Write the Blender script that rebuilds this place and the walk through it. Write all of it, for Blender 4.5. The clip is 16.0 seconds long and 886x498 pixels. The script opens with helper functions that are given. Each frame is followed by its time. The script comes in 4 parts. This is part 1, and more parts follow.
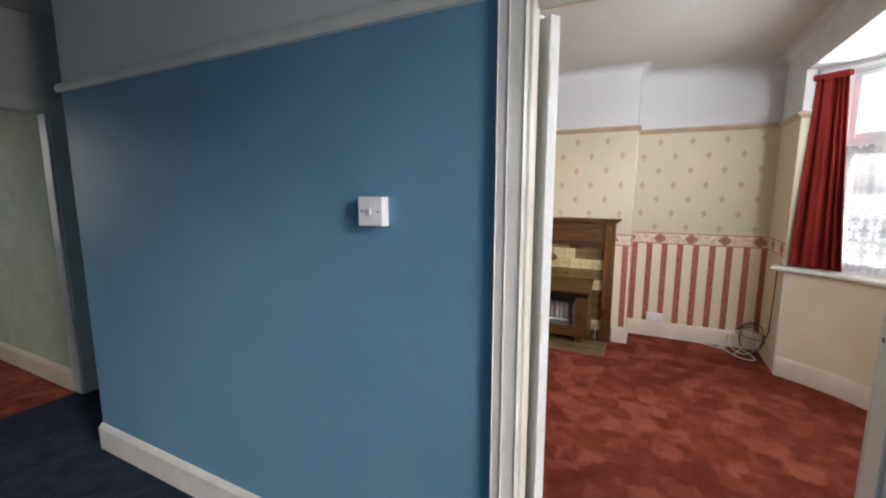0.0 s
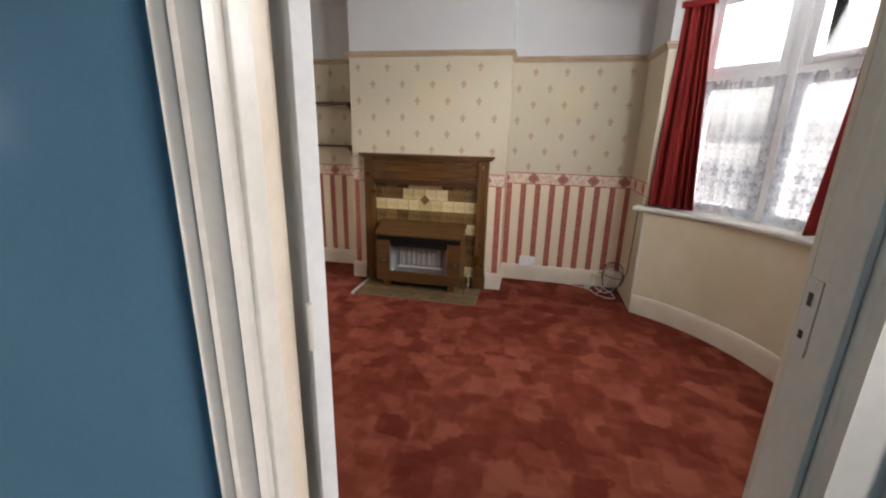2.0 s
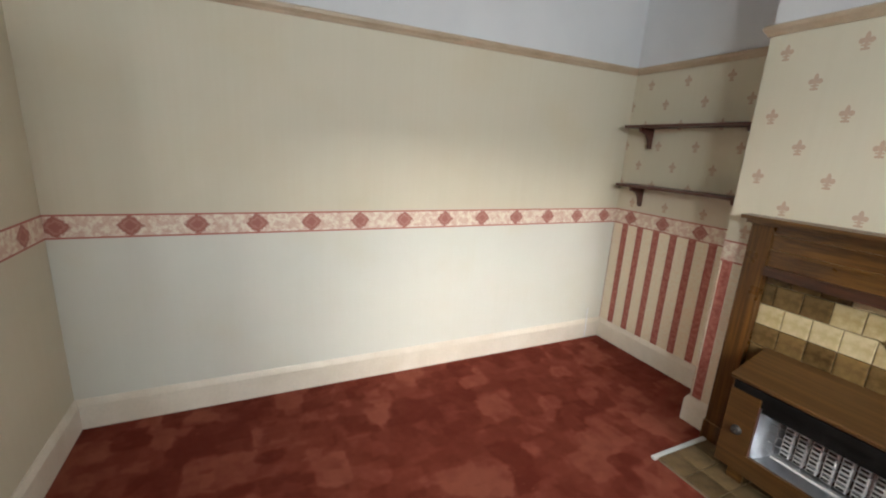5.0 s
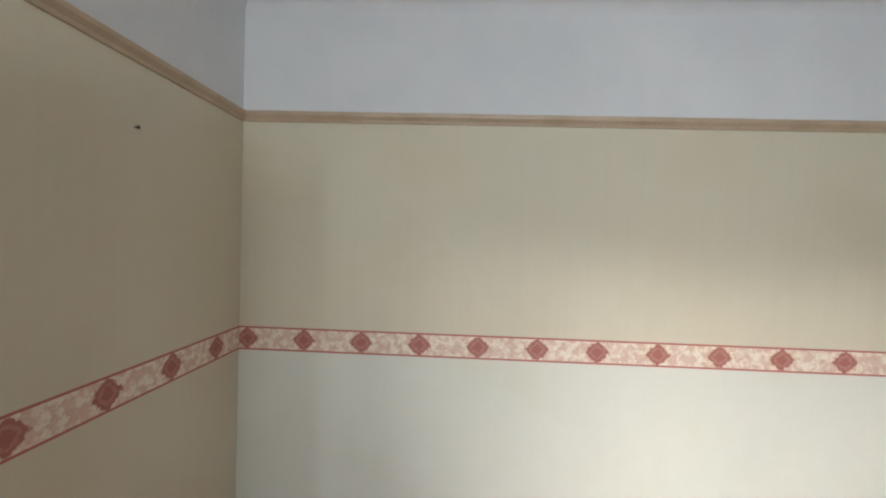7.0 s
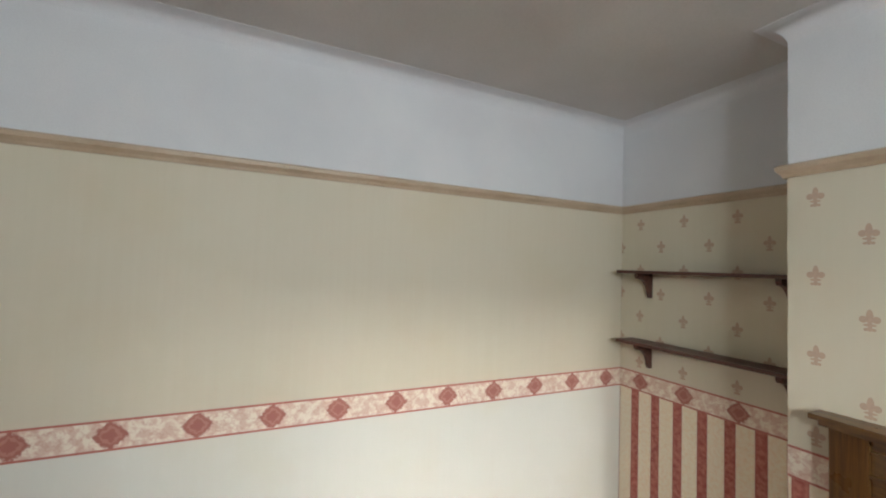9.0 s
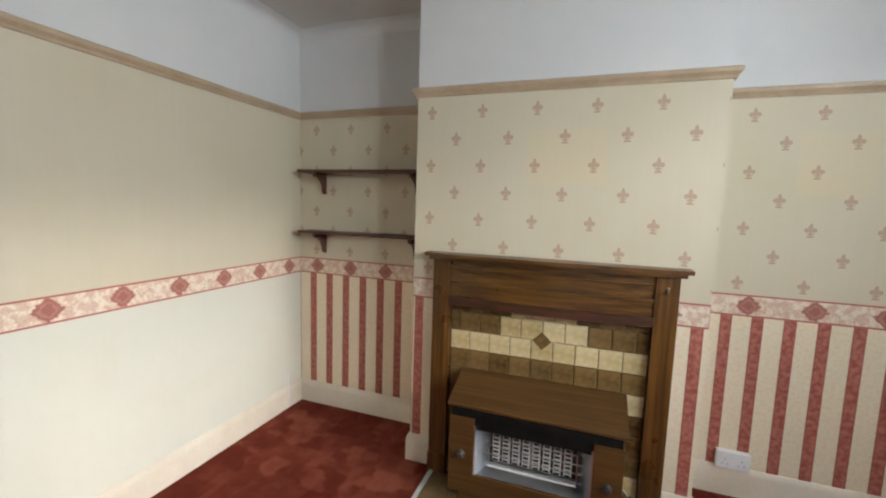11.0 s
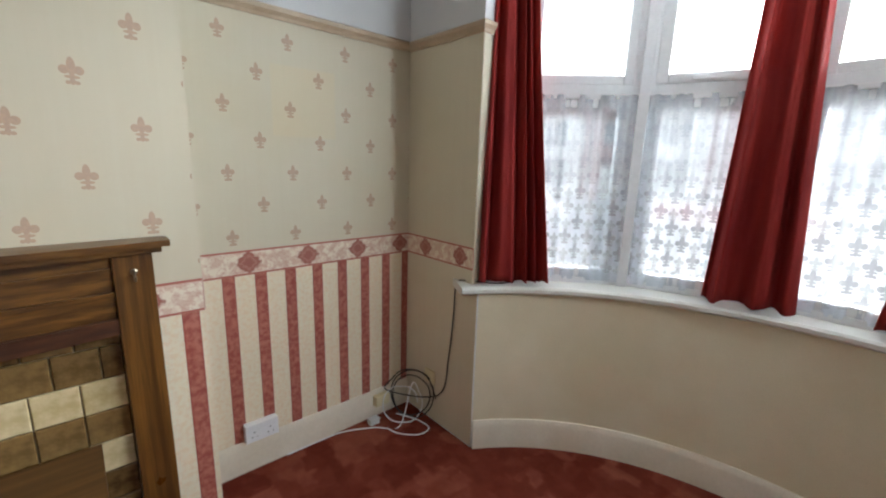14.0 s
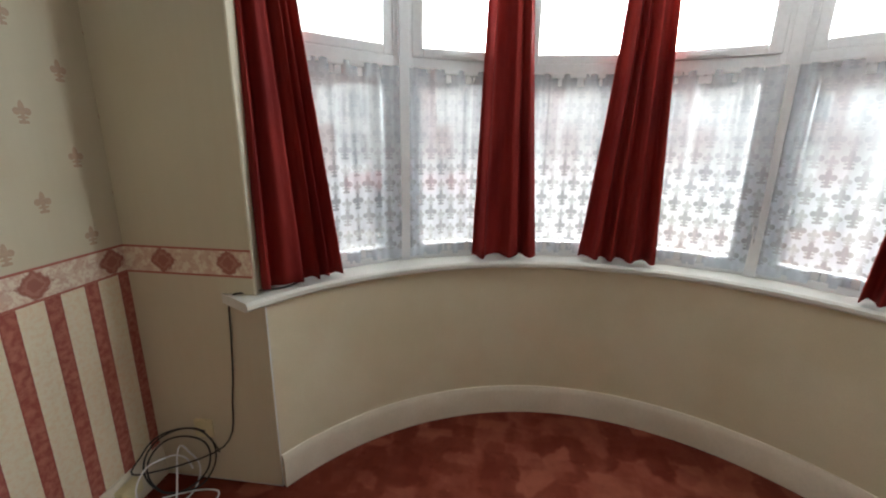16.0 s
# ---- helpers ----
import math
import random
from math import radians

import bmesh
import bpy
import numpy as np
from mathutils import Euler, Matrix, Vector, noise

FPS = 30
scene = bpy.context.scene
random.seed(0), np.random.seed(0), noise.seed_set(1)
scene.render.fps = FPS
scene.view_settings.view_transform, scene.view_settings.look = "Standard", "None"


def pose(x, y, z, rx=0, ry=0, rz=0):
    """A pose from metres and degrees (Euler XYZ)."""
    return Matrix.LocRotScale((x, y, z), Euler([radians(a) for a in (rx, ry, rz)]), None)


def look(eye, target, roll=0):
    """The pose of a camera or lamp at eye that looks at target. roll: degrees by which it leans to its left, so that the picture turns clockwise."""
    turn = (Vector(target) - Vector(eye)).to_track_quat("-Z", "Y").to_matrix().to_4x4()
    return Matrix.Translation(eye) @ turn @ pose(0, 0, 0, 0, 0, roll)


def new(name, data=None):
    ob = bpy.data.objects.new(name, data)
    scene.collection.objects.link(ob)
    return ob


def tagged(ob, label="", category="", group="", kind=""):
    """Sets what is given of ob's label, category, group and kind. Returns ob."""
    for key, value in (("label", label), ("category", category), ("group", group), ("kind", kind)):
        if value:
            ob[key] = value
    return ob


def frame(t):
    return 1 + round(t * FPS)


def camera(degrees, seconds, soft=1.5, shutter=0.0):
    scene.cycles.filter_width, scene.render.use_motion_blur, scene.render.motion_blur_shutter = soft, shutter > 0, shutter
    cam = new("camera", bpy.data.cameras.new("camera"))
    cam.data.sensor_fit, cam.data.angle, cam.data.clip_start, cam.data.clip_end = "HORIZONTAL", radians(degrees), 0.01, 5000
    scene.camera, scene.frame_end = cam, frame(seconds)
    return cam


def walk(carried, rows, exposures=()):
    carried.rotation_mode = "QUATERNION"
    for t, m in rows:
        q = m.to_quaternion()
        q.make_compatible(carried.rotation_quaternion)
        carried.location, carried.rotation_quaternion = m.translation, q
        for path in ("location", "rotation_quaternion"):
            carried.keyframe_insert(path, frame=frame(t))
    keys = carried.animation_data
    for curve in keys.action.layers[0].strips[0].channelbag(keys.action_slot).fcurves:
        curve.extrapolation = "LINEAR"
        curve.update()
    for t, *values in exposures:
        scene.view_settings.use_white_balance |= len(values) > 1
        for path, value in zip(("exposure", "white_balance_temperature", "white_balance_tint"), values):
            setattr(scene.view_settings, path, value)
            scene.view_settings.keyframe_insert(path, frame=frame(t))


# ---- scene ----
cam = camera(94.5, 16.0, soft=2.1)
PATH = [
    (0, (2.574, -4.549, 1.461), (1.687, -2.778, 1.18), 0.0),
    (0.5, (2.672, -4.495, 1.447), (1.995, -2.654, 1.056), 0.6),
    (1, (2.766, -4.435, 1.42), (2.227, -2.572, 0.932), 1.0),
    (1.5, (2.765, -4.257, 1.376), (2.332, -2.387, 0.814), 1.4),
    (2, (2.675, -3.965, 1.392), (2.278, -2.082, 0.846), 1.4),
    (2.5, (2.64, -3.606, 1.377), (2.104, -1.766, 0.808), 1.1),
    (3, (2.596, -3.312, 1.327), (1.887, -1.521, 0.789), 1.4),
    (3.5, (2.492, -3.079, 1.367), (1.535, -1.406, 0.834), 1.5),
    (4, (2.378, -2.898, 1.396), (1.175, -1.383, 0.889), 2.8),
    (4.5, (2.317, -2.697, 1.423), (0.777, -1.522, 0.925), 2.4),
    (5, (2.286, -2.544, 1.43), (0.533, -1.71, 0.949), 3.3),
    (7.3, (1.842, -2.312, 1.502), (-0.157, -2.42, 1.48), 1.7),
    (7.5, (1.847, -2.283, 1.527), (-0.153, -2.317, 1.53), 1.7),
    (8, (1.84, -2.246, 1.644), (-0.153, -2.077, 1.664), 1.9),
    (8.5, (1.855, -2.154, 1.657), (-0.085, -1.67, 1.715), 1.9),
    (9, (1.843, -2.107, 1.641), (0.035, -1.256, 1.724), 1.9),
    (11.3, (1.965, -2.439, 1.437), (1.469, -0.518, 1.183), 1.7),
    (11.5, (2.017, -2.457, 1.445), (1.627, -0.52, 1.14), 1.4),
    (12, (2.018, -2.407, 1.47), (2.036, -0.45, 1.06), 1.3),
    (12.5, (2.071, -2.304, 1.46), (2.473, -0.393, 1.028), 1.8),
    (13, (2.061, -2.165, 1.476), (2.808, -0.361, 1.043), 1.7),
    (13.5, (2.091, -2.021, 1.481), (3.162, -0.386, 1.058), 2.0),
    (14, (2.164, -1.842, 1.449), (3.473, -0.388, 1.036), 1.8),
    (14.5, (2.235, -1.654, 1.424), (3.765, -0.446, 0.978), 1.4),
    (15, (2.261, -1.503, 1.417), (3.985, -0.599, 0.958), 1.2),
    (15.5, (2.223, -1.413, 1.438), (4.068, -0.815, 0.949), 0.7),
    (16, (2.187, -1.403, 1.449), (4.109, -1.173, 0.946), 0.9),
]
LOOKS = [(0, 2.2, 6700, 16), (1.5, 1.88, 6700, 17), (2.0, 1.88, 6900, 18), (2.5, 1.82, 7350, 18), (3.5, 2.0, 7350, 15), (5, 2.12, 6450, 11), (7.5, 2.05, 6300, 10), (9, 2.05, 6350, 10),
         (11.5, 2.12, 6500, 10), (13, 2.1, 6300, 10), (14.5, 1.9, 6250, 10), (16, 1.7, 6700, 10)]
walk(cam, [(t, look(eye, target, roll)) for t, eye, target, roll in PATH], LOOKS)

# ---- light ----
world = bpy.data.worlds.new("overcast_sky")
scene.world = world
world.use_nodes = True
wn = world.node_tree
sky = wn.nodes.new("ShaderNodeTexSky")
sky.sky_type, sky.sun_disc = "NISHITA", False
sky.sun_elevation, sky.sun_rotation = radians(18.6), radians(102)
sky.dust_density, sky.air_density = 4.0, 1.0
grey = wn.nodes.new("ShaderNodeHueSaturation")
grey.inputs["Saturation"].default_value = 0.25
wn.links.new(sky.outputs[0], grey.inputs["Color"])
wn.links.new(grey.outputs[0], wn.nodes["Background"].inputs[0])
wn.nodes["Background"].inputs[1].default_value = 0.15
sun = new("sun", bpy.data.lights.new("sun", "SUN"))
sun.data.energy, sun.data.angle, sun.data.color = 1.05, radians(19), (1.0, 0.97, 0.93)
sun.matrix_world = look((11.7, -3.6, 4.0), (3, -1.7, 1))

def sky_opening(eye, target, wide, high, watts, spread=180, tint=(0.88, 0.97, 1.0)):
    """The sky's light coming in through one opening."""
    ob = new("sky_light", bpy.data.lights.new("sky_light", "AREA"))
    ob.data.shape, ob.data.size, ob.data.size_y, ob.data.energy = "RECTANGLE", wide, high, watts
    ob.data.color, ob.data.spread = tint, radians(spread)
    ob.matrix_world = look(eye, target)


for k, watts in enumerate((3.2, 3.9, 5.0, 6.8, 8.8)):
    a = radians(41.84 - 20.92 * k)
    c, s_ = math.cos(a), math.sin(a)
    sky_opening((2.82 + 1.68 * c, -1.78 + 1.68 * s_, 2.06), (2.82 + 0.7 * c, -1.78 + 0.9 * s_, 1.86), 0.42, 0.40, watts, 180)
sky_opening((4.01, -4.45, 1.4), (3.0, -4.4, 1.35), 0.58, 1.75, 4.6, 180, (1.0, 0.97, 0.92))


# ---- materials ----
class Nodes:
    """Short hands for one material's node tree."""

    def __init__(self, name):
        self.m = bpy.data.materials.new(name)
        self.m.use_nodes = True
        self.t = self.m.node_tree
        self.b = self.t.nodes["Principled BSDF"]

    def put(self, socket, v):
        if isinstance(v, bpy.types.NodeSocket):
            self.t.links.new(v, socket)
        elif isinstance(v, (tuple, list)) and len(v) == 3 and socket.type == "RGBA":
            socket.default_value = (*v, 1)
        else:
            socket.default_value = v

    def math(self, op, a, b=0.0, c=0.0):
        n = self.t.nodes.new("ShaderNodeMath")
        n.operation = op
        for k, v in enumerate((a, b, c)):
            self.put(n.inputs[k], v)
        return n.outputs[0]

    def mix(self, f, a, b):
        n = self.t.nodes.new("ShaderNodeMix")
        n.data_type = "RGBA"
        self.put(n.inputs[0], f)
        self.put(n.inputs[6], a)
        self.put(n.inputs[7], b)
        return n.outputs[2]

    def coord(self, which):
        return self.t.nodes.new("ShaderNodeTexCoord").outputs[which]

    def scaled(self, v, s):
        n = self.t.nodes.new("ShaderNodeMapping")
        self.put(n.inputs[0], v)
        n.inputs["Scale"].default_value = s
        return n.outputs[0]

    def noise(self, v, scale, detail=4.0, rough=0.55):
        n = self.t.nodes.new("ShaderNodeTexNoise")
        self.put(n.inputs["Vector"], v)
        n.inputs["Scale"].default_value, n.inputs["Detail"].default_value = scale, detail
        n.inputs["Roughness"].default_value = rough
        return n.outputs["Fac"]

    def ramp(self, v, lo, hi):
        n = self.t.nodes.new("ShaderNodeMapRange")
        n.interpolation_type = "SMOOTHSTEP"
        self.put(n.inputs[0], v)
        n.inputs[1].default_value, n.inputs[2].default_value = lo, hi
        return n.outputs[0]

    def uv(self):
        n = self.t.nodes.new("ShaderNodeSeparateXYZ")
        self.put(n.inputs[0], self.coord("UV"))
        return n.outputs[0], n.outputs[1]

    def random(self):
        return self.t.nodes.new("ShaderNodeObjectInfo").outputs["Random"]

    def bump(self, height, strength, distance=0.01):
        n = self.t.nodes.new("ShaderNodeBump")
        n.inputs["Strength"].default_value, n.inputs["Distance"].default_value = strength, distance
        self.put(n.inputs["Height"], height)
        self.put(self.b.inputs["Normal"], n.outputs[0])

    def done(self, colour, rough=0.6, metal=0.0, spec=0.5):
        self.put(self.b.inputs["Base Color"], colour)
        self.put(self.b.inputs["Roughness"], rough)
        self.b.inputs["Metallic"].default_value = metal
        self.b.inputs["Specular IOR Level"].default_value = spec
        return self.m


def mottled(name, a, b, scale=6.0, rough=0.6, bump=0.1, fine=180.0, metal=0.0, spec=0.5, stretch=(1, 1, 1)):
    """Two tones in soft clouds, with a fine grain in the relief."""
    n = Nodes(name)
    p = n.scaled(n.coord("Object"), stretch)
    c = n.mix(n.ramp(n.noise(p, scale, 6), 0.3, 0.7), a, b)
    g = n.noise(p, fine, 3)
    c = n.mix(n.math("MULTIPLY", n.ramp(g, 0.35, 0.75), 0.12), c, tuple(k * 0.6 for k in a))
    n.bump(g, bump, 0.004)
    return n.done(c, rough, metal, spec)


def wood(name, dark, light, axis="X", rough=0.38):
    n = Nodes(name)
    s = {"X": (0.9, 24, 24), "Z": (24, 24, 0.9)}[axis]
    p = n.scaled(n.coord("Object"), s)
    g = n.noise(p, 2.2, 8, 0.65)
    c = n.mix(n.ramp(g, 0.35, 0.68), dark, light)
    wear = n.noise(n.coord("Object"), 5, 4)
    c = n.mix(n.math("MULTIPLY", n.ramp(wear, 0.5, 0.8), 0.35), c, tuple(k * 0.45 for k in dark))
    n.bump(g, 0.15, 0.003)
    return n.done(c, n.math("ADD", n.math("MULTIPLY", wear, 0.25), rough - 0.12))


def fleur(n, u, v, du, dv, k):
    """Mask of a three-petalled motif on a staggered lattice du apart, rows dv apart, k times its usual size."""
    q = n.math("DIVIDE", v, dv)
    row = n.math("FLOOR", n.math("ADD", q, 0.5))
    y = n.math("MULTIPLY", n.math("SUBTRACT", q, row), dv / k)
    shift = n.math("FRACT", n.math("MULTIPLY", row, 0.5))
    x = n.math("FRACT", n.math("ADD", n.math("ADD", n.math("DIVIDE", u, du), shift), 0.5))
    x = n.math("ABSOLUTE", n.math("MULTIPLY", n.math("SUBTRACT", x, 0.5), du / k))

    def oval(cx, cy, rx, ry):
        a = n.math("DIVIDE", n.math("SUBTRACT", x, cx), rx)
        b = n.math("DIVIDE", n.math("SUBTRACT", y, cy), ry)
        d = n.math("ADD", n.math("MULTIPLY", a, a), n.math("MULTIPLY", b, b))
        return n.math("SUBTRACT", 1.0, n.ramp(d, 0.75, 1.25))

    m = oval(0, 0.012, 0.009, 0.024)
    for o in ((0.015, 0.004, 0.0105, 0.011), (0.0, -0.013, 0.016, 0.0045), (0.0, -0.024, 0.006, 0.009), (0.009, -0.027, 0.006, 0.005)):
        m = n.math("MAXIMUM", m, oval(*o))
    return m


def streaked(n, u, v, a, b):
    """Cream paper with faint upright streaks and soft stains."""
    p = n.scaled(n.coord("UV"), (40, 1.2, 1))
    c = n.mix(n.math("MULTIPLY", n.ramp(n.noise(p, 1.0, 3), 0.2, 0.8), 0.25), a, b)
    st = n.noise(n.coord("UV"), 1.7, 4)
    return n.mix(n.math("MULTIPLY", n.ramp(st, 0.45, 0.8), 0.35), c, (a[0] * 0.93, a[1] * 0.86, a[2] * 0.7))


CREAM_A, CREAM_B = (0.61, 0.55, 0.42), (0.66, 0.61, 0.49)


def paper_plain(name, a=CREAM_A, b=CREAM_B):
    n = Nodes(name)
    u, v = n.uv()
    n.bump(n.noise(n.scaled(n.coord("UV"), (1, 0.4, 1)), 320, 3), 0.12, 0.003)
    return n.done(streaked(n, u, v, a, b), 0.62, spec=0.35)


def paper_motif(name, u0, v0, patches=()):
    """Cream paper with motifs; unfaded rectangles where pictures hung, as (u0, u1, v0, v1)."""
    n = Nodes(name)
    u, v = n.uv()
    c = streaked(n, u, v, CREAM_A, CREAM_B)
    for a0, a1, b0, b1 in patches:
        r = n.math("MULTIPLY", n.ramp(u, a0 - 0.006, a0 + 0.006), n.math("SUBTRACT", 1.0, n.ramp(u, a1 - 0.006, a1 + 0.006)))
        r = n.math("MULTIPLY", r, n.math("MULTIPLY", n.ramp(v, b0 - 0.006, b0 + 0.006), n.math("SUBTRACT", 1.0, n.ramp(v, b1 - 0.006, b1 + 0.006))))
        c = n.mix(n.math("MULTIPLY", r, 0.3), c, (0.70, 0.57, 0.34))
    m = fleur(n, n.math("SUBTRACT", u, u0), n.math("SUBTRACT", v, v0), 0.268, 0.135, 1.0)
    worn = n.noise(n.coord("UV"), 90, 3)
    m = n.math("MULTIPLY", m, n.math("ADD", 0.32, n.math("MULTIPLY", worn, 0.62)))
    c = n.mix(m, c, n.mix(n.ramp(worn, 0.4, 0.6), (0.36, 0.17, 0.11), (0.46, 0.27, 0.18)))
    n.bump(n.noise(n.coord("UV"), 300, 3), 0.12, 0.003)
    return n.done(c, 0.62, spec=0.35)


def paper_stripe(name, u0):
    n = Nodes(name)
    u, v = n.uv()
    f = n.math("FRACT", n.math("ADD", n.math("DIVIDE", n.math("SUBTRACT", u, u0), 0.1325), 0.5))
    d = n.math("ABSOLUTE", n.math("SUBTRACT", f, 0.5))
    wob = n.noise(n.coord("UV"), 120, 3)
    d = n.math("ADD", d, n.math("MULTIPLY", n.math("SUBTRACT", wob, 0.5), 0.03))
    red = n.math("SUBTRACT", 1.0, n.ramp(d, 0.185, 0.2))
    edge = n.math("MULTIPLY", n.ramp(d, 0.15, 0.165), red)
    blot = n.noise(n.coord("UV"), 45, 5)
    r = n.mix(n.ramp(blot, 0.35, 0.65), (0.34, 0.085, 0.062), (0.48, 0.175, 0.13))
    r = n.mix(n.math("MULTIPLY", edge, 0.6), r, (0.30, 0.06, 0.05))
    w = n.mix(n.ramp(n.noise(n.coord("UV"), 60, 5), 0.4, 0.65), (0.80, 0.72, 0.56), (0.78, 0.64, 0.46))
    n.bump(wob, 0.1, 0.003)
    return n.done(n.mix(red, w, r), 0.6, spec=0.35)


def paper_border(name, u0):
    n = Nodes(name)
    u, v = n.uv()
    y = n.math("SUBTRACT", v, 1.0)
    f = n.math("FRACT", n.math("ADD", n.math("DIVIDE", n.math("SUBTRACT", u, u0), 0.267), 0.5))
    x = n.math("MULTIPLY", n.math("ABSOLUTE", n.math("SUBTRACT", f, 0.5)), 0.267)
    ay = n.math("ABSOLUTE", y)
    wav = n.noise(n.coord("UV"), 70, 4)
    line = n.math("MULTIPLY", n.ramp(ay, 0.046, 0.048), n.math("SUBTRACT", 1.0, n.ramp(ay, 0.054, 0.056)))
    d1 = n.math("POWER", n.math("ADD", n.math("POWER", n.math("DIVIDE", x, 0.056), 1.2), n.math("POWER", n.math("DIVIDE", ay, 0.053), 1.2)), 0.833)
    d1 = n.math("ADD", d1, n.math("MULTIPLY", n.math("SUBTRACT", wav, 0.5), 0.75))
    med = n.math("SUBTRACT", 1.0, n.ramp(d1, 0.82, 1.04))
    ring = n.math("SUBTRACT", 1.0, n.ramp(n.math("ABSOLUTE", n.math("SUBTRACT", d1, 0.55)), 0.08, 0.14))
    ground = n.mix(n.ramp(n.noise(n.coord("UV"), 28, 2), 0.42, 0.58), (0.66, 0.48, 0.38), (0.78, 0.69, 0.56))
    scroll = n.math("SUBTRACT", 1.0, n.ramp(n.math("ABSOLUTE", n.math("SUBTRACT", n.noise(n.coord("UV"), 34, 2), 0.5)), 0.012, 0.04))
    ground = n.mix(n.math("MULTIPLY", scroll, 0.5), ground, (0.56, 0.33, 0.26))
    m = n.mix(n.math("MULTIPLY", ring, 0.4), (0.36, 0.13, 0.10), (0.56, 0.30, 0.23))
    c = n.mix(med, ground, m)
    c = n.mix(line, c, (0.42, 0.13, 0.10))
    n.bump(wav, 0.1, 0.003)
    return n.done(c, 0.6, spec=0.35)


def carpet(name, dark, mid, light, cell, blotch):
    n = Nodes(name)
    o = n.coord("Object")
    w = n.t.nodes.new("ShaderNodeTexVoronoi")
    w.distance, w.feature = "CHEBYCHEV", "SMOOTH_F1"
    w.inputs["Smoothness"].default_value = 0.22
    w.inputs["Scale"].default_value, w.inputs["Randomness"].default_value = cell, 0.8
    fuzz = n.t.nodes.new("ShaderNodeTexNoise")
    n.put(fuzz.inputs["Vector"], o)
    fuzz.inputs["Scale"].default_value, fuzz.inputs["Detail"].default_value = 26, 6
    add = n.t.nodes.new("ShaderNodeVectorMath")
    add.operation = "MULTIPLY_ADD"
    n.put(add.inputs[0], fuzz.outputs["Color"])
    add.inputs[1].default_value = (0.035, 0.035, 0)
    n.put(add.inputs[2], o)
    n.put(w.inputs["Vector"], add.outputs[0])
    sp = n.t.nodes.new("ShaderNodeSeparateColor")
    n.put(sp.inputs[0], w.outputs["Color"])
    small = n.t.nodes.new("ShaderNodeTexVoronoi")
    small.distance, small.feature = "CHEBYCHEV", "SMOOTH_F1"
    small.inputs["Smoothness"].default_value = 0.22
    small.inputs["Scale"].default_value, small.inputs["Randomness"].default_value = cell * 1.9, 0.75
    n.put(small.inputs["Vector"], add.outputs[0])
    sq = n.t.nodes.new("ShaderNodeSeparateColor")
    n.put(sq.inputs[0], small.outputs["Color"])
    patch = n.math("ADD", n.math("MULTIPLY", sp.outputs[0], 0.7), n.math("MULTIPLY", sq.outputs[1], 0.3))
    big = n.noise(o, 2.3, 4)
    f = n.math("ADD", n.math("MULTIPLY", patch, blotch), n.math("MULTIPLY", n.noise(o, 11, 5, 0.62), 1.0 - blotch))
    f = n.math("ADD", n.math("MULTIPLY", f, 0.78), n.math("MULTIPLY", big, 0.22))
    c = n.mix(n.ramp(f, 0.26, 0.60), dark, mid)
    c = n.mix(n.math("MULTIPLY", n.ramp(f, 0.48, 0.76), 0.85), c, light)
    fleck = n.noise(n.scaled(o, (1.0, 0.35, 1.0)), 60, 2)
    c = n.mix(n.math("MULTIPLY", n.ramp(fleck, 0.68, 0.76), 0.3), c, tuple(min(k * 1.5, 1.0) for k in light))
    pile = n.noise(o, 420, 3, 0.7)
    c = n.mix(n.math("MULTIPLY", n.ramp(pile, 0.35, 0.65), 0.3), c, tuple(k * 0.45 for k in dark))
    n.bump(n.math("ADD", pile, n.math("MULTIPLY", n.noise(o, 40, 3), 0.5)), 0.5, 0.006)
    return n.done(c, 0.95, spec=0.1)


def glass_pane(name):
    n = Nodes(name)
    tr, gl, mx = (n.t.nodes.new("ShaderNodeBsdfTransparent"), n.t.nodes.new("ShaderNodeBsdfGlossy"), n.t.nodes.new("ShaderNodeMixShader"))
    fr = n.t.nodes.new("ShaderNodeFresnel")
    gl.inputs["Roughness"].default_value = 0.02
    tr.inputs[0].default_value = (0.95, 0.97, 0.97, 1)
    for a, b in ((fr.outputs[0], mx.inputs[0]), (tr.outputs[0], mx.inputs[1]), (gl.outputs[0], mx.inputs[2]), (mx.outputs[0], n.t.nodes["Material Output"].inputs[0])):
        n.t.links.new(a, b)
    return n.m


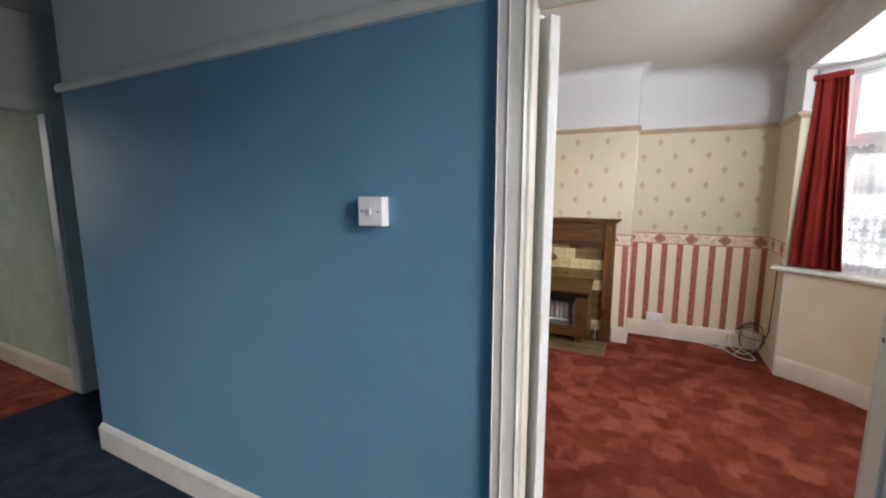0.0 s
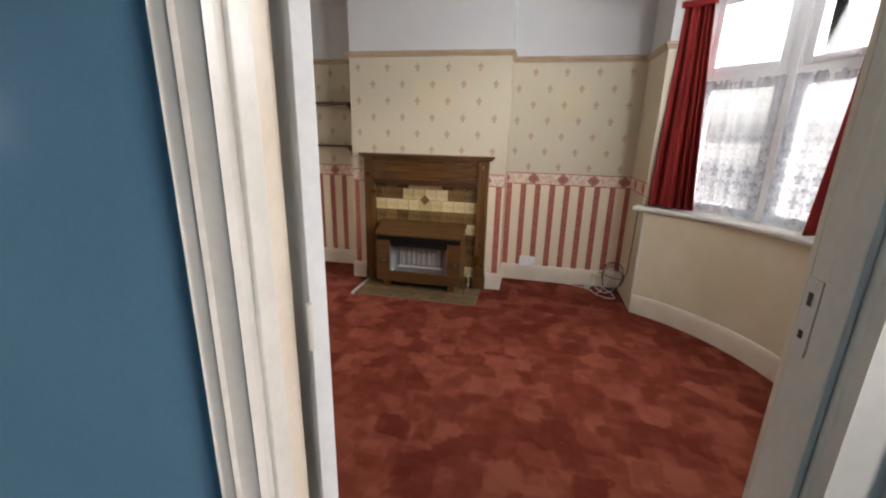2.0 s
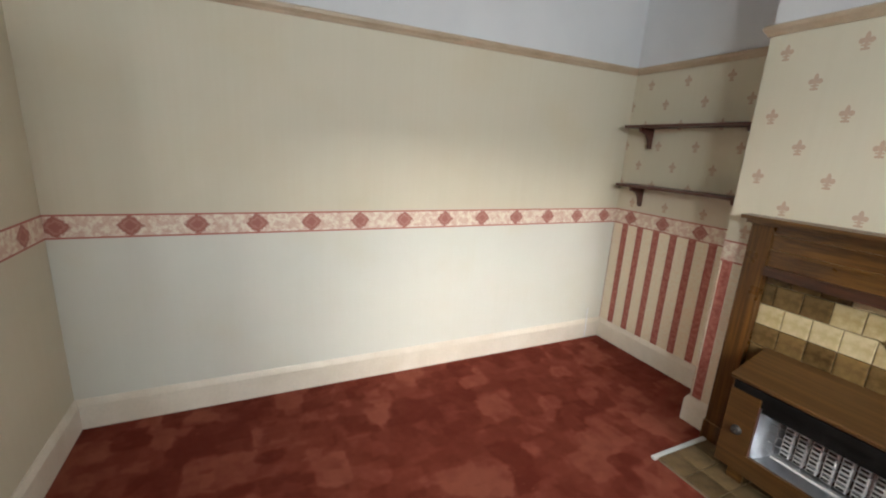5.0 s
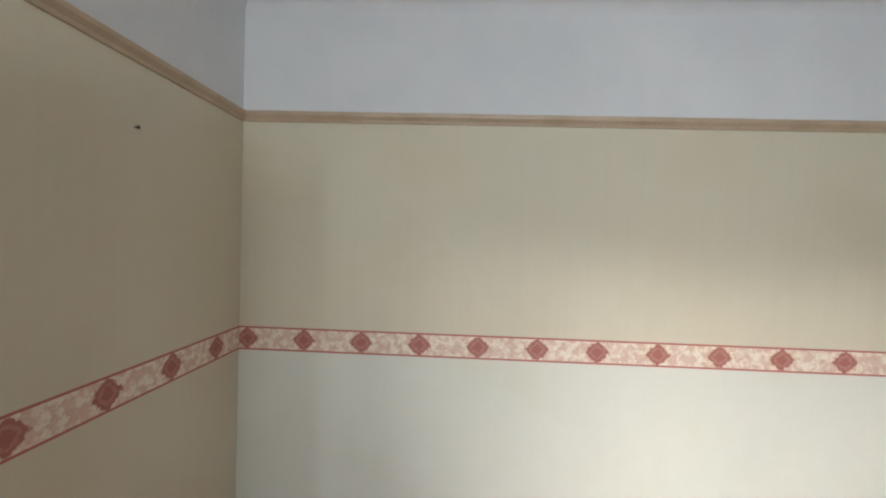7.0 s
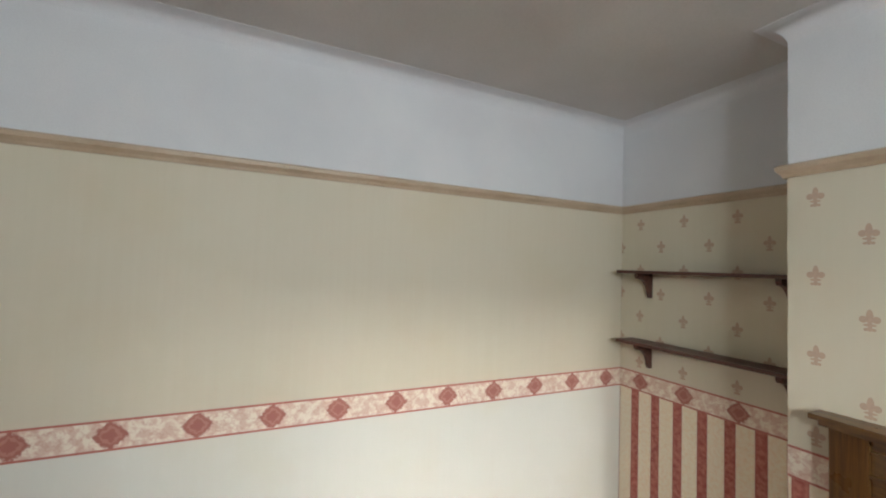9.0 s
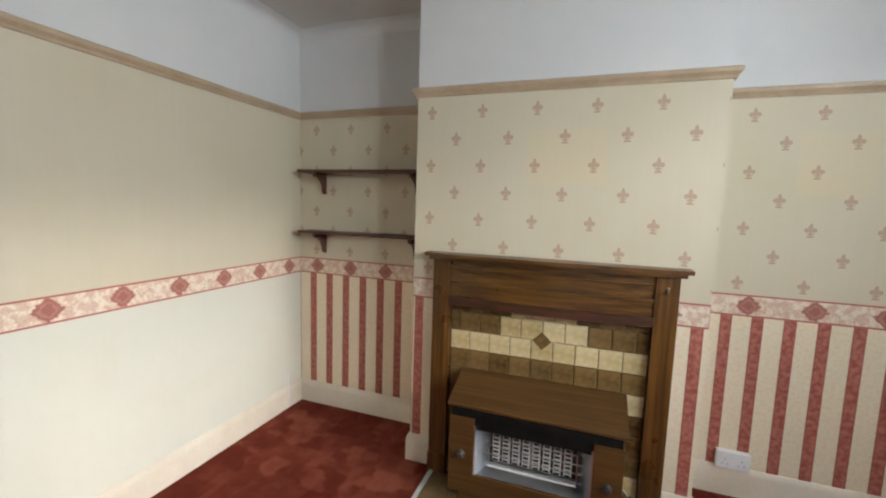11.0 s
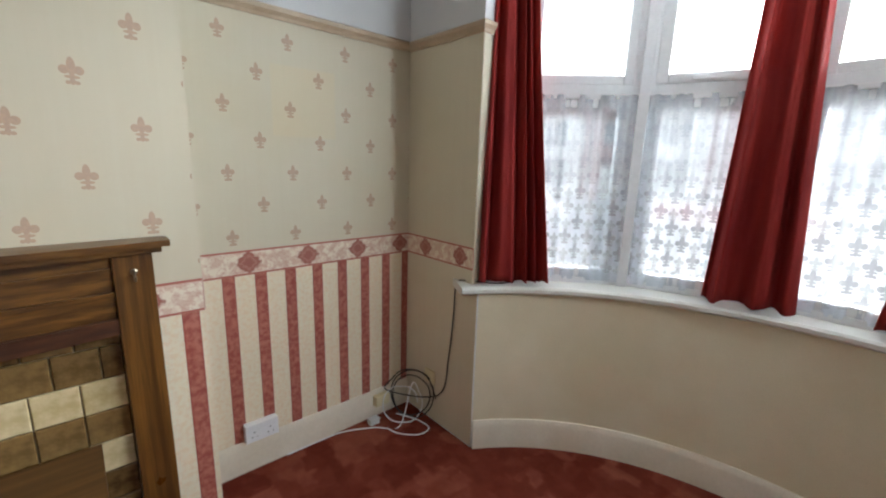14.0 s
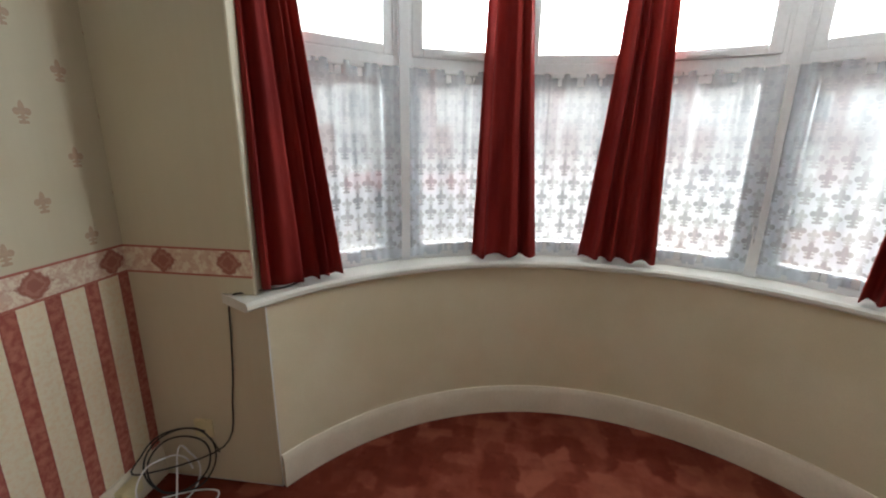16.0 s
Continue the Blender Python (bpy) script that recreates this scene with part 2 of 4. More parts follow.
def lace(name):
    n = Nodes(name)
    u, v = n.uv()
    m = fleur(n, u, v, 0.105, 0.074, 1.12)
    m2 = fleur(n, n.math("ADD", u, 0.0525), n.math("ADD", v, 0.012), 0.105, 0.074, 0.85)
    fold = n.noise(n.scaled(n.coord("UV"), (14, 0.3, 1)), 1, 2)
    solid = n.math("SUBTRACT", 1.0, n.math("MAXIMUM", m, n.math("MULTIPLY", m2, 0.7)))
    low = n.math("ADD", 0.15, n.math("MULTIPLY", n.math("SUBTRACT", 1.0, n.ramp(v, 1.2, 1.5)), 0.85))
    hem = n.math("SUBTRACT", 1.0, n.ramp(v, 0.935, 0.945))
    f = n.math("ADD", 0.30, n.math("MULTIPLY", n.math("MULTIPLY", solid, low), 0.40))
    f = n.math("ADD", f, n.math("MULTIPLY", n.ramp(fold, 0.5, 0.75), 0.25))
    f = n.math("MAXIMUM", f, n.math("MULTIPLY", hem, 0.7))
    tr, tl, df, a1, a2 = (n.t.nodes.new("ShaderNodeBsdf" + k) for k in ("Transparent", "Translucent", "Diffuse", "Transparent", "Transparent"))
    half, mx = n.t.nodes.new("ShaderNodeMixShader"), n.t.nodes.new("ShaderNodeMixShader")
    tl.inputs[0].default_value = df.inputs[0].default_value = (0.80, 0.86, 0.94, 1)
    n.t.nodes.remove(a1), n.t.nodes.remove(a2)
    half.inputs[0].default_value = 0.5
    n.put(mx.inputs[0], f)
    for a, b in ((tl.outputs[0], half.inputs[1]), (df.outputs[0], half.inputs[2]), (tr.outputs[0], mx.inputs[1]), (half.outputs[0], mx.inputs[2]), (mx.outputs[0], n.t.nodes["Material Output"].inputs[0])):
        n.t.links.new(a, b)
    return n.m


def varied(name, a, b, rough, bump=0.2, scale=30.0):
    """For pieces: each its own tone between a and b."""
    n = Nodes(name)
    p = n.coord("Object")
    k = n.noise(p, scale, 5)
    c = n.mix(n.math("MULTIPLY", n.math("ADD", n.random(), n.ramp(k, 0.3, 0.7)), 0.5), a, b)
    n.bump(k, bump, 0.004)
    return n.done(c, rough)


white_paint = mottled("white_wall_paint", (0.63, 0.63, 0.64), (0.69, 0.69, 0.69), 2.0, 0.7, 0.08)
ceil_paint = mottled("ceiling_paint", (0.55, 0.53, 0.50), (0.62, 0.60, 0.57), 1.4, 0.8, 0.15, 90)
gloss_white = mottled("white_gloss_paint", (0.66, 0.65, 0.60), (0.76, 0.75, 0.70), 5.0, 0.32, 0.05, 60)
door_white = mottled("door_paint", (0.76, 0.79, 0.80), (0.84, 0.86, 0.87), 7.0, 0.35, 0.08, 50)
cream_gloss = mottled("cream_gloss_paint", (0.70, 0.62, 0.50), (0.78, 0.71, 0.60), 4.0, 0.4, 0.08, 70)
rail_paint = mottled("tan_rail_paint", (0.44, 0.33, 0.22), (0.52, 0.40, 0.28), 6.0, 0.45, 0.05, 70)
blue_paint = mottled("blue_wall_paint", (0.13, 0.30, 0.44), (0.15, 0.33, 0.47), 2.0, 0.38, 0.14, 130)
green_paper = mottled("green_paper", (0.42, 0.47, 0.33), (0.52, 0.56, 0.42), 5.0, 0.7, 0.1)
grey_plaster = mottled("grey_plaster", (0.55, 0.56, 0.55), (0.62, 0.63, 0.62), 2.0, 0.8, 0.15)
red_carpet = carpet("red_carpet", (0.142, 0.023, 0.014), (0.230, 0.052, 0.031), (0.325, 0.100, 0.061), 6.6, 0.6)
blue_carpet = carpet("dark_blue_carpet", (0.012, 0.017, 0.03), (0.02, 0.03, 0.05), (0.035, 0.05, 0.08), 9.0, 0.3)
oak = wood("dark_oak", (0.060, 0.023, 0.0055), (0.168, 0.076, 0.016), "X", 0.3)
oak_up = wood("dark_oak_upright", (0.060, 0.023, 0.0055), (0.168, 0.076, 0.016), "Z", 0.3)
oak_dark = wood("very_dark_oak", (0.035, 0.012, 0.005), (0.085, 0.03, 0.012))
teak = wood("heater_teak", (0.068, 0.031, 0.009), (0.112, 0.053, 0.015), "X", 0.38)
shelf_wood = wood("shelf_wood", (0.06, 0.018, 0.012), (0.12, 0.042, 0.026))
tile_cream = varied("cream_tile", (0.42, 0.31, 0.13), (0.74, 0.62, 0.38), 0.2)
tile_brown = varied("brown_tile", (0.06, 0.034, 0.011), (0.25, 0.155, 0.058), 0.2)
tile_hearth = varied("hearth_tile", (0.07, 0.044, 0.02), (0.23, 0.155, 0.075), 0.35, 0.3, 16.0)
grout = mottled("grout", (0.20, 0.16, 0.10), (0.28, 0.22, 0.15), 30, 0.9, 0.2)
black_metal = mottled("black_enamel", (0.008, 0.007, 0.006), (0.014, 0.012, 0.011), 12, 0.9, 0.05, spec=0.05)
chrome = mottled("polished_metal", (0.55, 0.57, 0.60), (0.68, 0.70, 0.73), 8, 0.28, 0.03, metal=1.0)
ceramic = mottled("white_ceramic", (0.72, 0.70, 0.68), (0.82, 0.80, 0.78), 40, 0.6, 0.15)
fire_back = mottled("scorched_metal", (0.07, 0.035, 0.022), (0.15, 0.08, 0.05), 25, 0.55, 0.1, metal=0.4)
brass = mottled("dull_brass", (0.26, 0.22, 0.16), (0.40, 0.34, 0.25), 20, 0.35, 0.1, metal=1.0)
dark_iron = mottled("dark_iron", (0.05, 0.045, 0.04), (0.1, 0.09, 0.08), 20, 0.5, 0.2, metal=0.7)
plastic_white = mottled("white_plastic", (0.80, 0.81, 0.83), (0.85, 0.86, 0.88), 10, 0.3, 0.02)
plastic_cream = mottled("cream_plastic", (0.66, 0.58, 0.34), (0.73, 0.65, 0.42), 10, 0.4, 0.03)
plastic_black = mottled("black_rubber", (0.015, 0.015, 0.016), (0.03, 0.03, 0.03), 30, 0.5, 0.05)
upvc = mottled("white_window_frame", (0.78, 0.80, 0.83), (0.84, 0.86, 0.88), 4, 0.35, 0.03, 60)


def backlit(m, tint, share):
    """Let a share of the light behind a cloth glow through it."""
    t = m.node_tree
    tl, mx = t.nodes.new("ShaderNodeBsdfTranslucent"), t.nodes.new("ShaderNodeMixShader")
    tl.inputs[0].default_value, mx.inputs[0].default_value = (*tint, 1), share
    t.links.new(t.nodes["Principled BSDF"].outputs[0], mx.inputs[1])
    t.links.new(tl.outputs[0], mx.inputs[2])
    t.links.new(mx.outputs[0], t.nodes["Material Output"].inputs[0])
    return m


velvet = backlit(mottled("red_curtain_cloth", (0.20, 0.014, 0.014), (0.33, 0.032, 0.026), 5, 0.8, 0.3, 500, spec=0.2, stretch=(3, 3, 0.4)), (0.42, 0.05, 0.03), 0.13)

glass = glass_pane("clear_glass")
net_cloth = lace("lace_net")
asphalt = mottled("asphalt", (0.045, 0.045, 0.047), (0.065, 0.065, 0.065), 0.8, 0.9, 0.3, 60)
paving = mottled("paving", (0.25, 0.24, 0.22), (0.34, 0.33, 0.30), 1.2, 0.9, 0.3, 40)
earth = mottled("grass_ground", (0.05, 0.09, 0.025), (0.09, 0.13, 0.045), 3, 0.95, 0.4, 30)
brick_red = mottled("red_brick_wall", (0.26, 0.10, 0.07), (0.34, 0.15, 0.11), 1.5, 0.9, 0.3, 25)
render_white = mottled("white_render", (0.65, 0.63, 0.58), (0.72, 0.70, 0.66), 1.0, 0.9, 0.2, 30)
roof_tile = mottled("roof_tiles", (0.12, 0.06, 0.045), (0.19, 0.10, 0.07), 2.0, 0.9, 0.4, 12)
window_dark = mottled("dark_window_glass", (0.03, 0.035, 0.04), (0.06, 0.065, 0.07), 2, 0.08, 0.0)
car_red = mottled("red_car_paint", (0.35, 0.02, 0.02), (0.40, 0.03, 0.03), 2, 0.2, 0.0)
car_silver = mottled("silver_car_paint", (0.45, 0.46, 0.48), (0.5, 0.51, 0.53), 2, 0.25, 0.0)
hedge_leaf = varied("hedge_leaf", (0.03, 0.07, 0.02), (0.07, 0.12, 0.035), 0.6)


# ---- mesh helpers ----
def link(name, bm, material, parent=None, label="", smooth=False):
    me = bpy.data.meshes.new(name)
    bm.normal_update()
    bm.to_mesh(me)
    bm.free()
    me.materials.append(material)
    if smooth:
        for p in me.polygons:
            p.use_smooth = True
        me.set_sharp_from_angle(angle=radians(40))
    ob = new(name, me)
    if parent:
        ob.parent = parent
    return tagged(ob, label)


def part(name, bm, material, parent, label="", smooth=False):
    return link(name, bm, material, parent, label, smooth)


def base(name, label, category, x=0, y=0, z=0, group=""):
    """An empty at a thing's foot that holds its parts."""
    ob = new(name)
    ob.location = (x, y, z)
    ob.empty_display_size = 0.1
    return tagged(ob, label, category, group)


def structure(name, bm, material, label, parent=None, smooth=False):
    ob = link(name, bm, material, parent, "" if parent else label, smooth)
    return ob if parent else tagged(ob, kind="structure")


def box(bm, x0, y0, z0, x1, y1, z1, bevel=0.0):
    r = bmesh.ops.create_cube(bm, size=1.0)
    vs = r["verts"]
    for v in vs:
        v.co = Vector(((x0 + x1) / 2 + v.co.x * (x1 - x0), (y0 + y1) / 2 + v.co.y * (y1 - y0), (z0 + z1) / 2 + v.co.z * (z1 - z0)))
    if bevel:
        es = list({e for v in vs for e in v.link_edges})
        bmesh.ops.bevel(bm, geom=es, offset=bevel, segments=2, affect="EDGES", profile=0.6)
    return bm


def boxed(*a, bevel=0.0):
    return box(bmesh.new(), *a, bevel=bevel)


def prism(bm, pts, z0, z1):
    lo = [bm.verts.new((x, y, z0)) for x, y in pts]
    hi = [bm.verts.new((x, y, z1)) for x, y in pts]
    bm.faces.new(lo[::-1])
    bm.faces.new(hi)
    for i in range(len(pts)):
        j = (i + 1) % len(pts)
        bm.faces.new((lo[i], lo[j], hi[j], hi[i]))
    bmesh.ops.recalc_face_normals(bm, faces=bm.faces[:])
    return bm


def sweep(bm, path, outline, closed_ends=True):
    """Carry a closed outline of (sideways, up) pairs along a level path; sideways is to the path's right."""
    rings = []
    for i, (x, y) in enumerate(path):
        a, b = path[max(i - 1, 0)], path[min(i + 1, len(path) - 1)]
        d1 = Vector((x - a[0], y - a[1])) if i else Vector((b[0] - x, b[1] - y))
        d2 = Vector((b[0] - x, b[1] - y)) if i < len(path) - 1 else d1
        d1.normalize(), d2.normalize()
        n1, n2 = Vector((d1.y, -d1.x)), Vector((d2.y, -d2.x))
        m = (n1 + n2) / max(1.0 + n1.dot(n2), 0.2)
        rings.append([bm.verts.new((x + m.x * s, y + m.y * s, z)) for s, z in outline])
    k = len(outline)
    for r, q in zip(rings, rings[1:]):
        for i in range(k):
            bm.faces.new((r[i], r[(i + 1) % k], q[(i + 1) % k], q[i]))
    if closed_ends:
        bm.faces.new(rings[0]), bm.faces.new(rings[-1][::-1])
    bmesh.ops.recalc_face_normals(bm, faces=bm.faces[:])
    return bm


def tube(bm, pts, r, sides=8, rounds=6):
    """A round cord through smoothed points in space."""
    P = [Vector(p) for p in pts]
    path = []
    for i in range(len(P) - 1):
        p0, p1, p2, p3 = P[max(i - 1, 0)], P[i], P[i + 1], P[min(i + 2, len(P) - 1)]
        for s in range(rounds):
            t = s / rounds
            path.append(0.5 * (2 * p1 + (p2 - p0) * t + (2 * p0 - 5 * p1 + 4 * p2 - p3) * t * t + (3 * p1 - p0 - 3 * p2 + p3) * t ** 3))
    path.append(P[-1])
    up, rings = Vector((0.3, 0.2, 1)).normalized(), []
    for i, c in enumerate(path):
        d = (path[min(i + 1, len(path) - 1)] - path[max(i - 1, 0)]).normalized()
        s = d.cross(up)
        s = s.normalized() if s.length > 1e-4 else Vector((1, 0, 0))
        w = s.cross(d)
        up = w
        rings.append([bm.verts.new(c + r * (math.cos(a) * s + math.sin(a) * w)) for a in (2 * math.pi * k / sides for k in range(sides))])
    for q, p in zip(rings, rings[1:]):
        for i in range(sides):
            bm.faces.new((q[i], q[(i + 1) % sides], p[(i + 1) % sides], p[i]))
    bm.faces.new(rings[0][::-1]), bm.faces.new(rings[-1])
    return bm


def turned(bm, outline, m=Matrix(), sides=20):
    """Turn an outline of (radius, height) about the z axis of m."""
    rings = [[bm.verts.new(m @ Vector((r * math.cos(a), r * math.sin(a), z))) for a in (2 * math.pi * k / sides for k in range(sides))] for r, z in outline]
    for q, p in zip(rings, rings[1:]):
        for i in range(sides):
            bm.faces.new((q[i], q[(i + 1) % sides], p[(i + 1) % sides], p[i]))
    bm.faces.new(rings[0][::-1]), bm.faces.new(rings[-1])
    bmesh.ops.recalc_face_normals(bm, faces=bm.faces[:])
    return bm


def sheet(name, p, q, z0, z1, material, u0, parent, proud=0.003):
    """Paper on an upright wall from p to q, its face to the right of the way from p to q; UV in metres from u0."""
    bm = bmesh.new()
    uv = bm.loops.layers.uv.new("UVMap")
    d = Vector((q[0] - p[0], q[1] - p[1]))
    n = Vector((d.y, -d.x)).normalized() * proud
    c = [(p[0] + n.x, p[1] + n.y), (q[0] + n.x, q[1] + n.y)]
    front = [bm.verts.new((*c[i], z)) for i, z in ((0, z0), (1, z0), (1, z1), (0, z1))]
    back = [bm.verts.new((*k, z)) for k, z in ((p, z0), (q, z0), (q, z1), (p, z1))]
    f = bm.faces.new(front)
    for lp, (a, b) in zip(f.loops, ((u0, z0), (u0 + d.length, z0), (u0 + d.length, z1), (u0, z1))):
        lp[uv].uv = (a, b)
    for i in range(4):
        g = bm.faces.new((front[i], back[i], back[(i + 1) % 4], front[(i + 1) % 4]))
        for lp in g.loops:
            lp[uv].uv = (u0, z0)
    return link(name, bm, material, parent)


def arc(r, a0, a1, n=40, cx=2.82, cy=-1.78):
    return [(cx + r * math.cos(radians(a0 + (a1 - a0) * i / n)), cy + r * math.sin(radians(a0 + (a1 - a0) * i / n))) for i in range(n + 1)]


def ring(bm, r0, r1, a0, a1, z0, z1, n=40):
    return prism(bm, arc(r0, a0, a1, n) + arc(r1, a1, a0, n), z0, z1)


# ---- the large structure ----
W, N, E_, S = 0.0, 0.0, 3.55, -3.37          # faces of the room's walls
HALL = -3.47                                 # the hall's face of the wall between
CEIL, RAIL, TOP = 2.565, 2.0, 1.055          # ceiling, picture rail, border top
LOW, SK = 0.945, 0.155                       # border bottom, skirting top
CBX0, CBX1, CBY = 1.04, 2.44, -0.355         # chimney breast

bm = prism(bmesh.new(), [(0, 0), (0, -3.423), (3.55, -3.423), (3.55, -3.0)] + arc(1.43, -58.8, 58.8) + [(3.55, 0)], -0.12, 0.0)
floor = structure("floor", bm, red_carpet, "worn red and terracotta patterned carpet")
tagged(floor, "worn red and terracotta patterned carpet", "carpet")
fl2 = structure("floor_hall", boxed(-1.1, -5.2, -0.12, 4.05, -3.423, -0.004), blue_carpet, "")
tagged(fl2, "dark navy blue carpet in the hall", "carpet")
tagged(structure("floor_hall_end", boxed(-1.1, -3.424, -0.12, -0.13, -2.4, -0.004), blue_carpet, ""), "dark navy blue carpet beyond the corner", "carpet")
tagged(structure("floor_back_room", boxed(-3.6, -5.0, -0.12, -1.1, -3.2, -0.003), red_carpet, ""), "dark red carpet of the back room", "carpet")

wn_ = tagged(structure("wall_north", boxed(-0.13, 0, -0.1, 3.9, 0.25, 2.75), white_paint, ""), "papered alcove wall, white above the picture rail", "wall")
ww_ = tagged(structure("wall_west", boxed(-0.13, -3.47, -0.1, 0, 0, 2.75), white_paint, ""), "plain cream papered wall with a rose border", "wall")
cb_ = tagged(structure("chimney_breast", boxed(CBX0, CBY, -0.05, CBX1, -0.001, 2.75), white_paint, ""), "papered chimney breast, white above the rail", "wall")
bm = boxed(0, HALL, -0.1, 2.247, S, 2.75)
box(bm, 3.059, HALL, -0.1, 3.95, S, 2.75)
box(bm, 2.247, HALL, 1.975, 3.059, S, 2.75)
ws_ = tagged(structure("wall_south", bm, white_paint, ""), "wall with the doorway, cream paper inside", "wall")
bm = boxed(E_, -0.56, -0.1, 3.61, -0.001, 0.837)
box(bm, E_, -0.524, 0.8371, 3.61, -0.001, 2.75)
box(bm, 3.61, -0.49, -0.1, 3.9, -0.001, 2.75)
box(bm, E_, S + 0.001, -0.1, 3.9, -3.0, 2.75)
box(bm, E_, -3.0, 2.34, 3.85, -0.524, 2.75)
we_ = tagged(structure("wall_east", bm, white_paint, ""), "wall round the bay opening, white above the rail", "wall")
bm = ring(bmesh.new(), 1.425, 1.72, -58.8, 58.8, -0.6, 0.838)
bay = tagged(structure("wall_bay", bm, mottled("bay_cream", (0.70, 0.62, 0.44), (0.76, 0.69, 0.52), 2.5, 0.6, 0.15, 200), "", smooth=True), "curved cream wall below the bay window", "wall")
tagged(structure("wall_bay_head", ring(bmesh.new(), 1.50, 1.75, -58.8, 58.8, 2.325, 2.75), white_paint, "", smooth=True), "white head over the bay window", "wall")

bm = boxed(-0.13, -3.47, CEIL, 3.55, 0, 2.8)
ceil = tagged(structure("ceiling", bm, ceil_paint, ""), "off-white painted ceiling", "ceiling")
bm = prism(bmesh.new(), [(3.852, -2.97)] + arc(1.6, -50, 50) + [(3.852, -0.59)], 2.338, 2.45)
tagged(structure("ceiling_bay", bm, ceil_paint, ""), "white ceiling of the bay", "ceiling")
tagged(structure("roof_slab", prism(bmesh.new(), [(-4, 0.3), (-4, -5.4), (4.2, -5.4), (4.2, -3.2)] + arc(1.85, -50, 50) + [(3.9, 0.3)], 2.81, 3.0), grey_plaster, ""), "floor of the storey above", "slab")
tagged(structure("ceiling_hall", boxed(-3.7, -5.3, 2.57, 4.07, -3.471, 2.8), ceil_paint, ""), "grey-white ceiling of the hall", "ceiling")
tagged(structure("ceiling_hall_end", boxed(-1.2, -3.47, 2.57, -0.131, -2.3, 2.8), ceil_paint, ""), "grey-white ceiling beyond the corner", "ceiling")

# coving round the room
COVE = [(0, 2.50)] + [(0.075 * (1 - math.cos(a)), 2.495 + 0.068 * math.sin(a)) for a in (radians(k) for k in (15, 30, 45, 60, 75, 90))] + [(0.075, 2.566), (0, 2.566)]
LOOP = [(E_, S), (W, S), (W, N), (CBX0, N), (CBX0, CBY), (CBX1, CBY), (CBX1, N), (E_, N)]
tagged(structure("trim_coving", sweep(bmesh.new(), LOOP + [(E_, S)], COVE), white_paint, "", smooth=True), "white plaster coving under the ceiling", "coving")

# picture rail, skirting
RAILS = [(0, RAIL), (0.012, RAIL), (0.016, RAIL + 0.012), (0.028, RAIL + 0.026), (0.03, RAIL + 0.04), (0.018, RAIL + 0.048), (0, RAIL + 0.048)]
tagged(structure("trim_picture_rail", sweep(bmesh.new(), LOOP + [(E_, -0.524), (3.60, -0.524)], RAILS), rail_paint, ""), "tan painted wooden picture rail", "picture rail")
SKIRT = [(0, 0), (0.020, 0), (0.020, SK - 0.03), (0.014, SK - 0.012), (0.008, SK), (0, SK)]
bm = sweep(bmesh.new(), [(2.202, S), (W, S), (W, N), (CBX0, N), (CBX0, CBY), (1.17, CBY)], SKIRT)
tagged(structure("baseboard", bm, cream_gloss, ""), "cream painted skirting board", "skirting")
bm = sweep(bmesh.new(), [(2.32, CBY), (CBX1, CBY), (CBX1, N), (E_, N)], SKIRT)
sweep(bm, arc(1.425, 58.8, -58.8, 60), SKIRT)
sweep(bm, [(E_, -3.0), (E_, S), (3.126, S)], SKIRT)
tagged(structure("baseboard_bay", bm, cream_gloss, "", smooth=True), "cream skirting board curving round the bay", "skirting")

# papers
m_plain = paper_plain("cream_paper")
m_dado = paper_plain("pale_dado_paper", (0.67, 0.66, 0.58), (0.71, 0.70, 0.63))
m_motif_c = paper_motif("motif_paper_chimney", 1.924, 1.919, ((1.62, 1.98, 1.56, 1.82),))
m_motif_r = paper_motif("motif_paper_alcove", 2.63, 1.921, ((2.82, 3.11, 1.54, 1.83),))
m_motif_l = paper_motif("motif_paper_shelves", 0.135, 1.924)
m_str_r, m_str_l, m_str_c = paper_stripe("stripe_paper_alcove", 2.60), paper_stripe("stripe_paper_shelves", 0.11), paper_stripe("stripe_paper_chimney", 1.075)
m_bw, m_br, m_bl = paper_border("border_west", 0.044), paper_border("border_alcove", 2.686), paper_border("border_shelves", 0.144)


def paper(parent, p, q, u, upper, dado, border):
    sheet("upper_paper", p, q, TOP, RAIL + 0.01, upper, u, parent)
    sheet("dado_paper", p, q, 0.01, LOW, dado, u, parent)
    sheet("border_paper", p, q, LOW, TOP, border, u, parent, 0.005)


paper(ww_, (W, S), (W, N), 0, m_plain, m_dado, m_bw)
paper(wn_, (W + 0.004, N), (CBX0, N), 0, m_motif_l, m_str_l, m_bl)
paper(cb_, (CBX0, N - 0.004), (CBX0, CBY), 0.1, m_motif_l, m_str_l, m_bl)
paper(cb_, (CBX0, CBY), (CBX1, CBY), CBX0, m_motif_c, m_str_c, paper_border("border_chimney", 2.28))
paper(cb_, (CBX1, CBY), (CBX1, N), 2.0, m_plain, m_str_l, m_bl)
paper(wn_, (CBX1 + 0.004, N), (E_, N), CBX1, m_motif_r, m_str_r, m_br)
paper(we_, (E_, N - 0.006), (E_, -0.524), 0.03, m_plain, m_plain, paper_border("border_return", 0.19))
sheet("dado_paper", (E_, -0.524), (E_, -0.56), 0.01, 0.836, m_plain, 0.55, we_)
sheet("reveal_paper", (E_, -0.524), (3.61, -0.524), 0.84, RAIL + 0.01, m_plain, 0, we_)
paper(we_, (E_, -3.0), (E_, S), 0, m_plain, m_plain, m_bl)
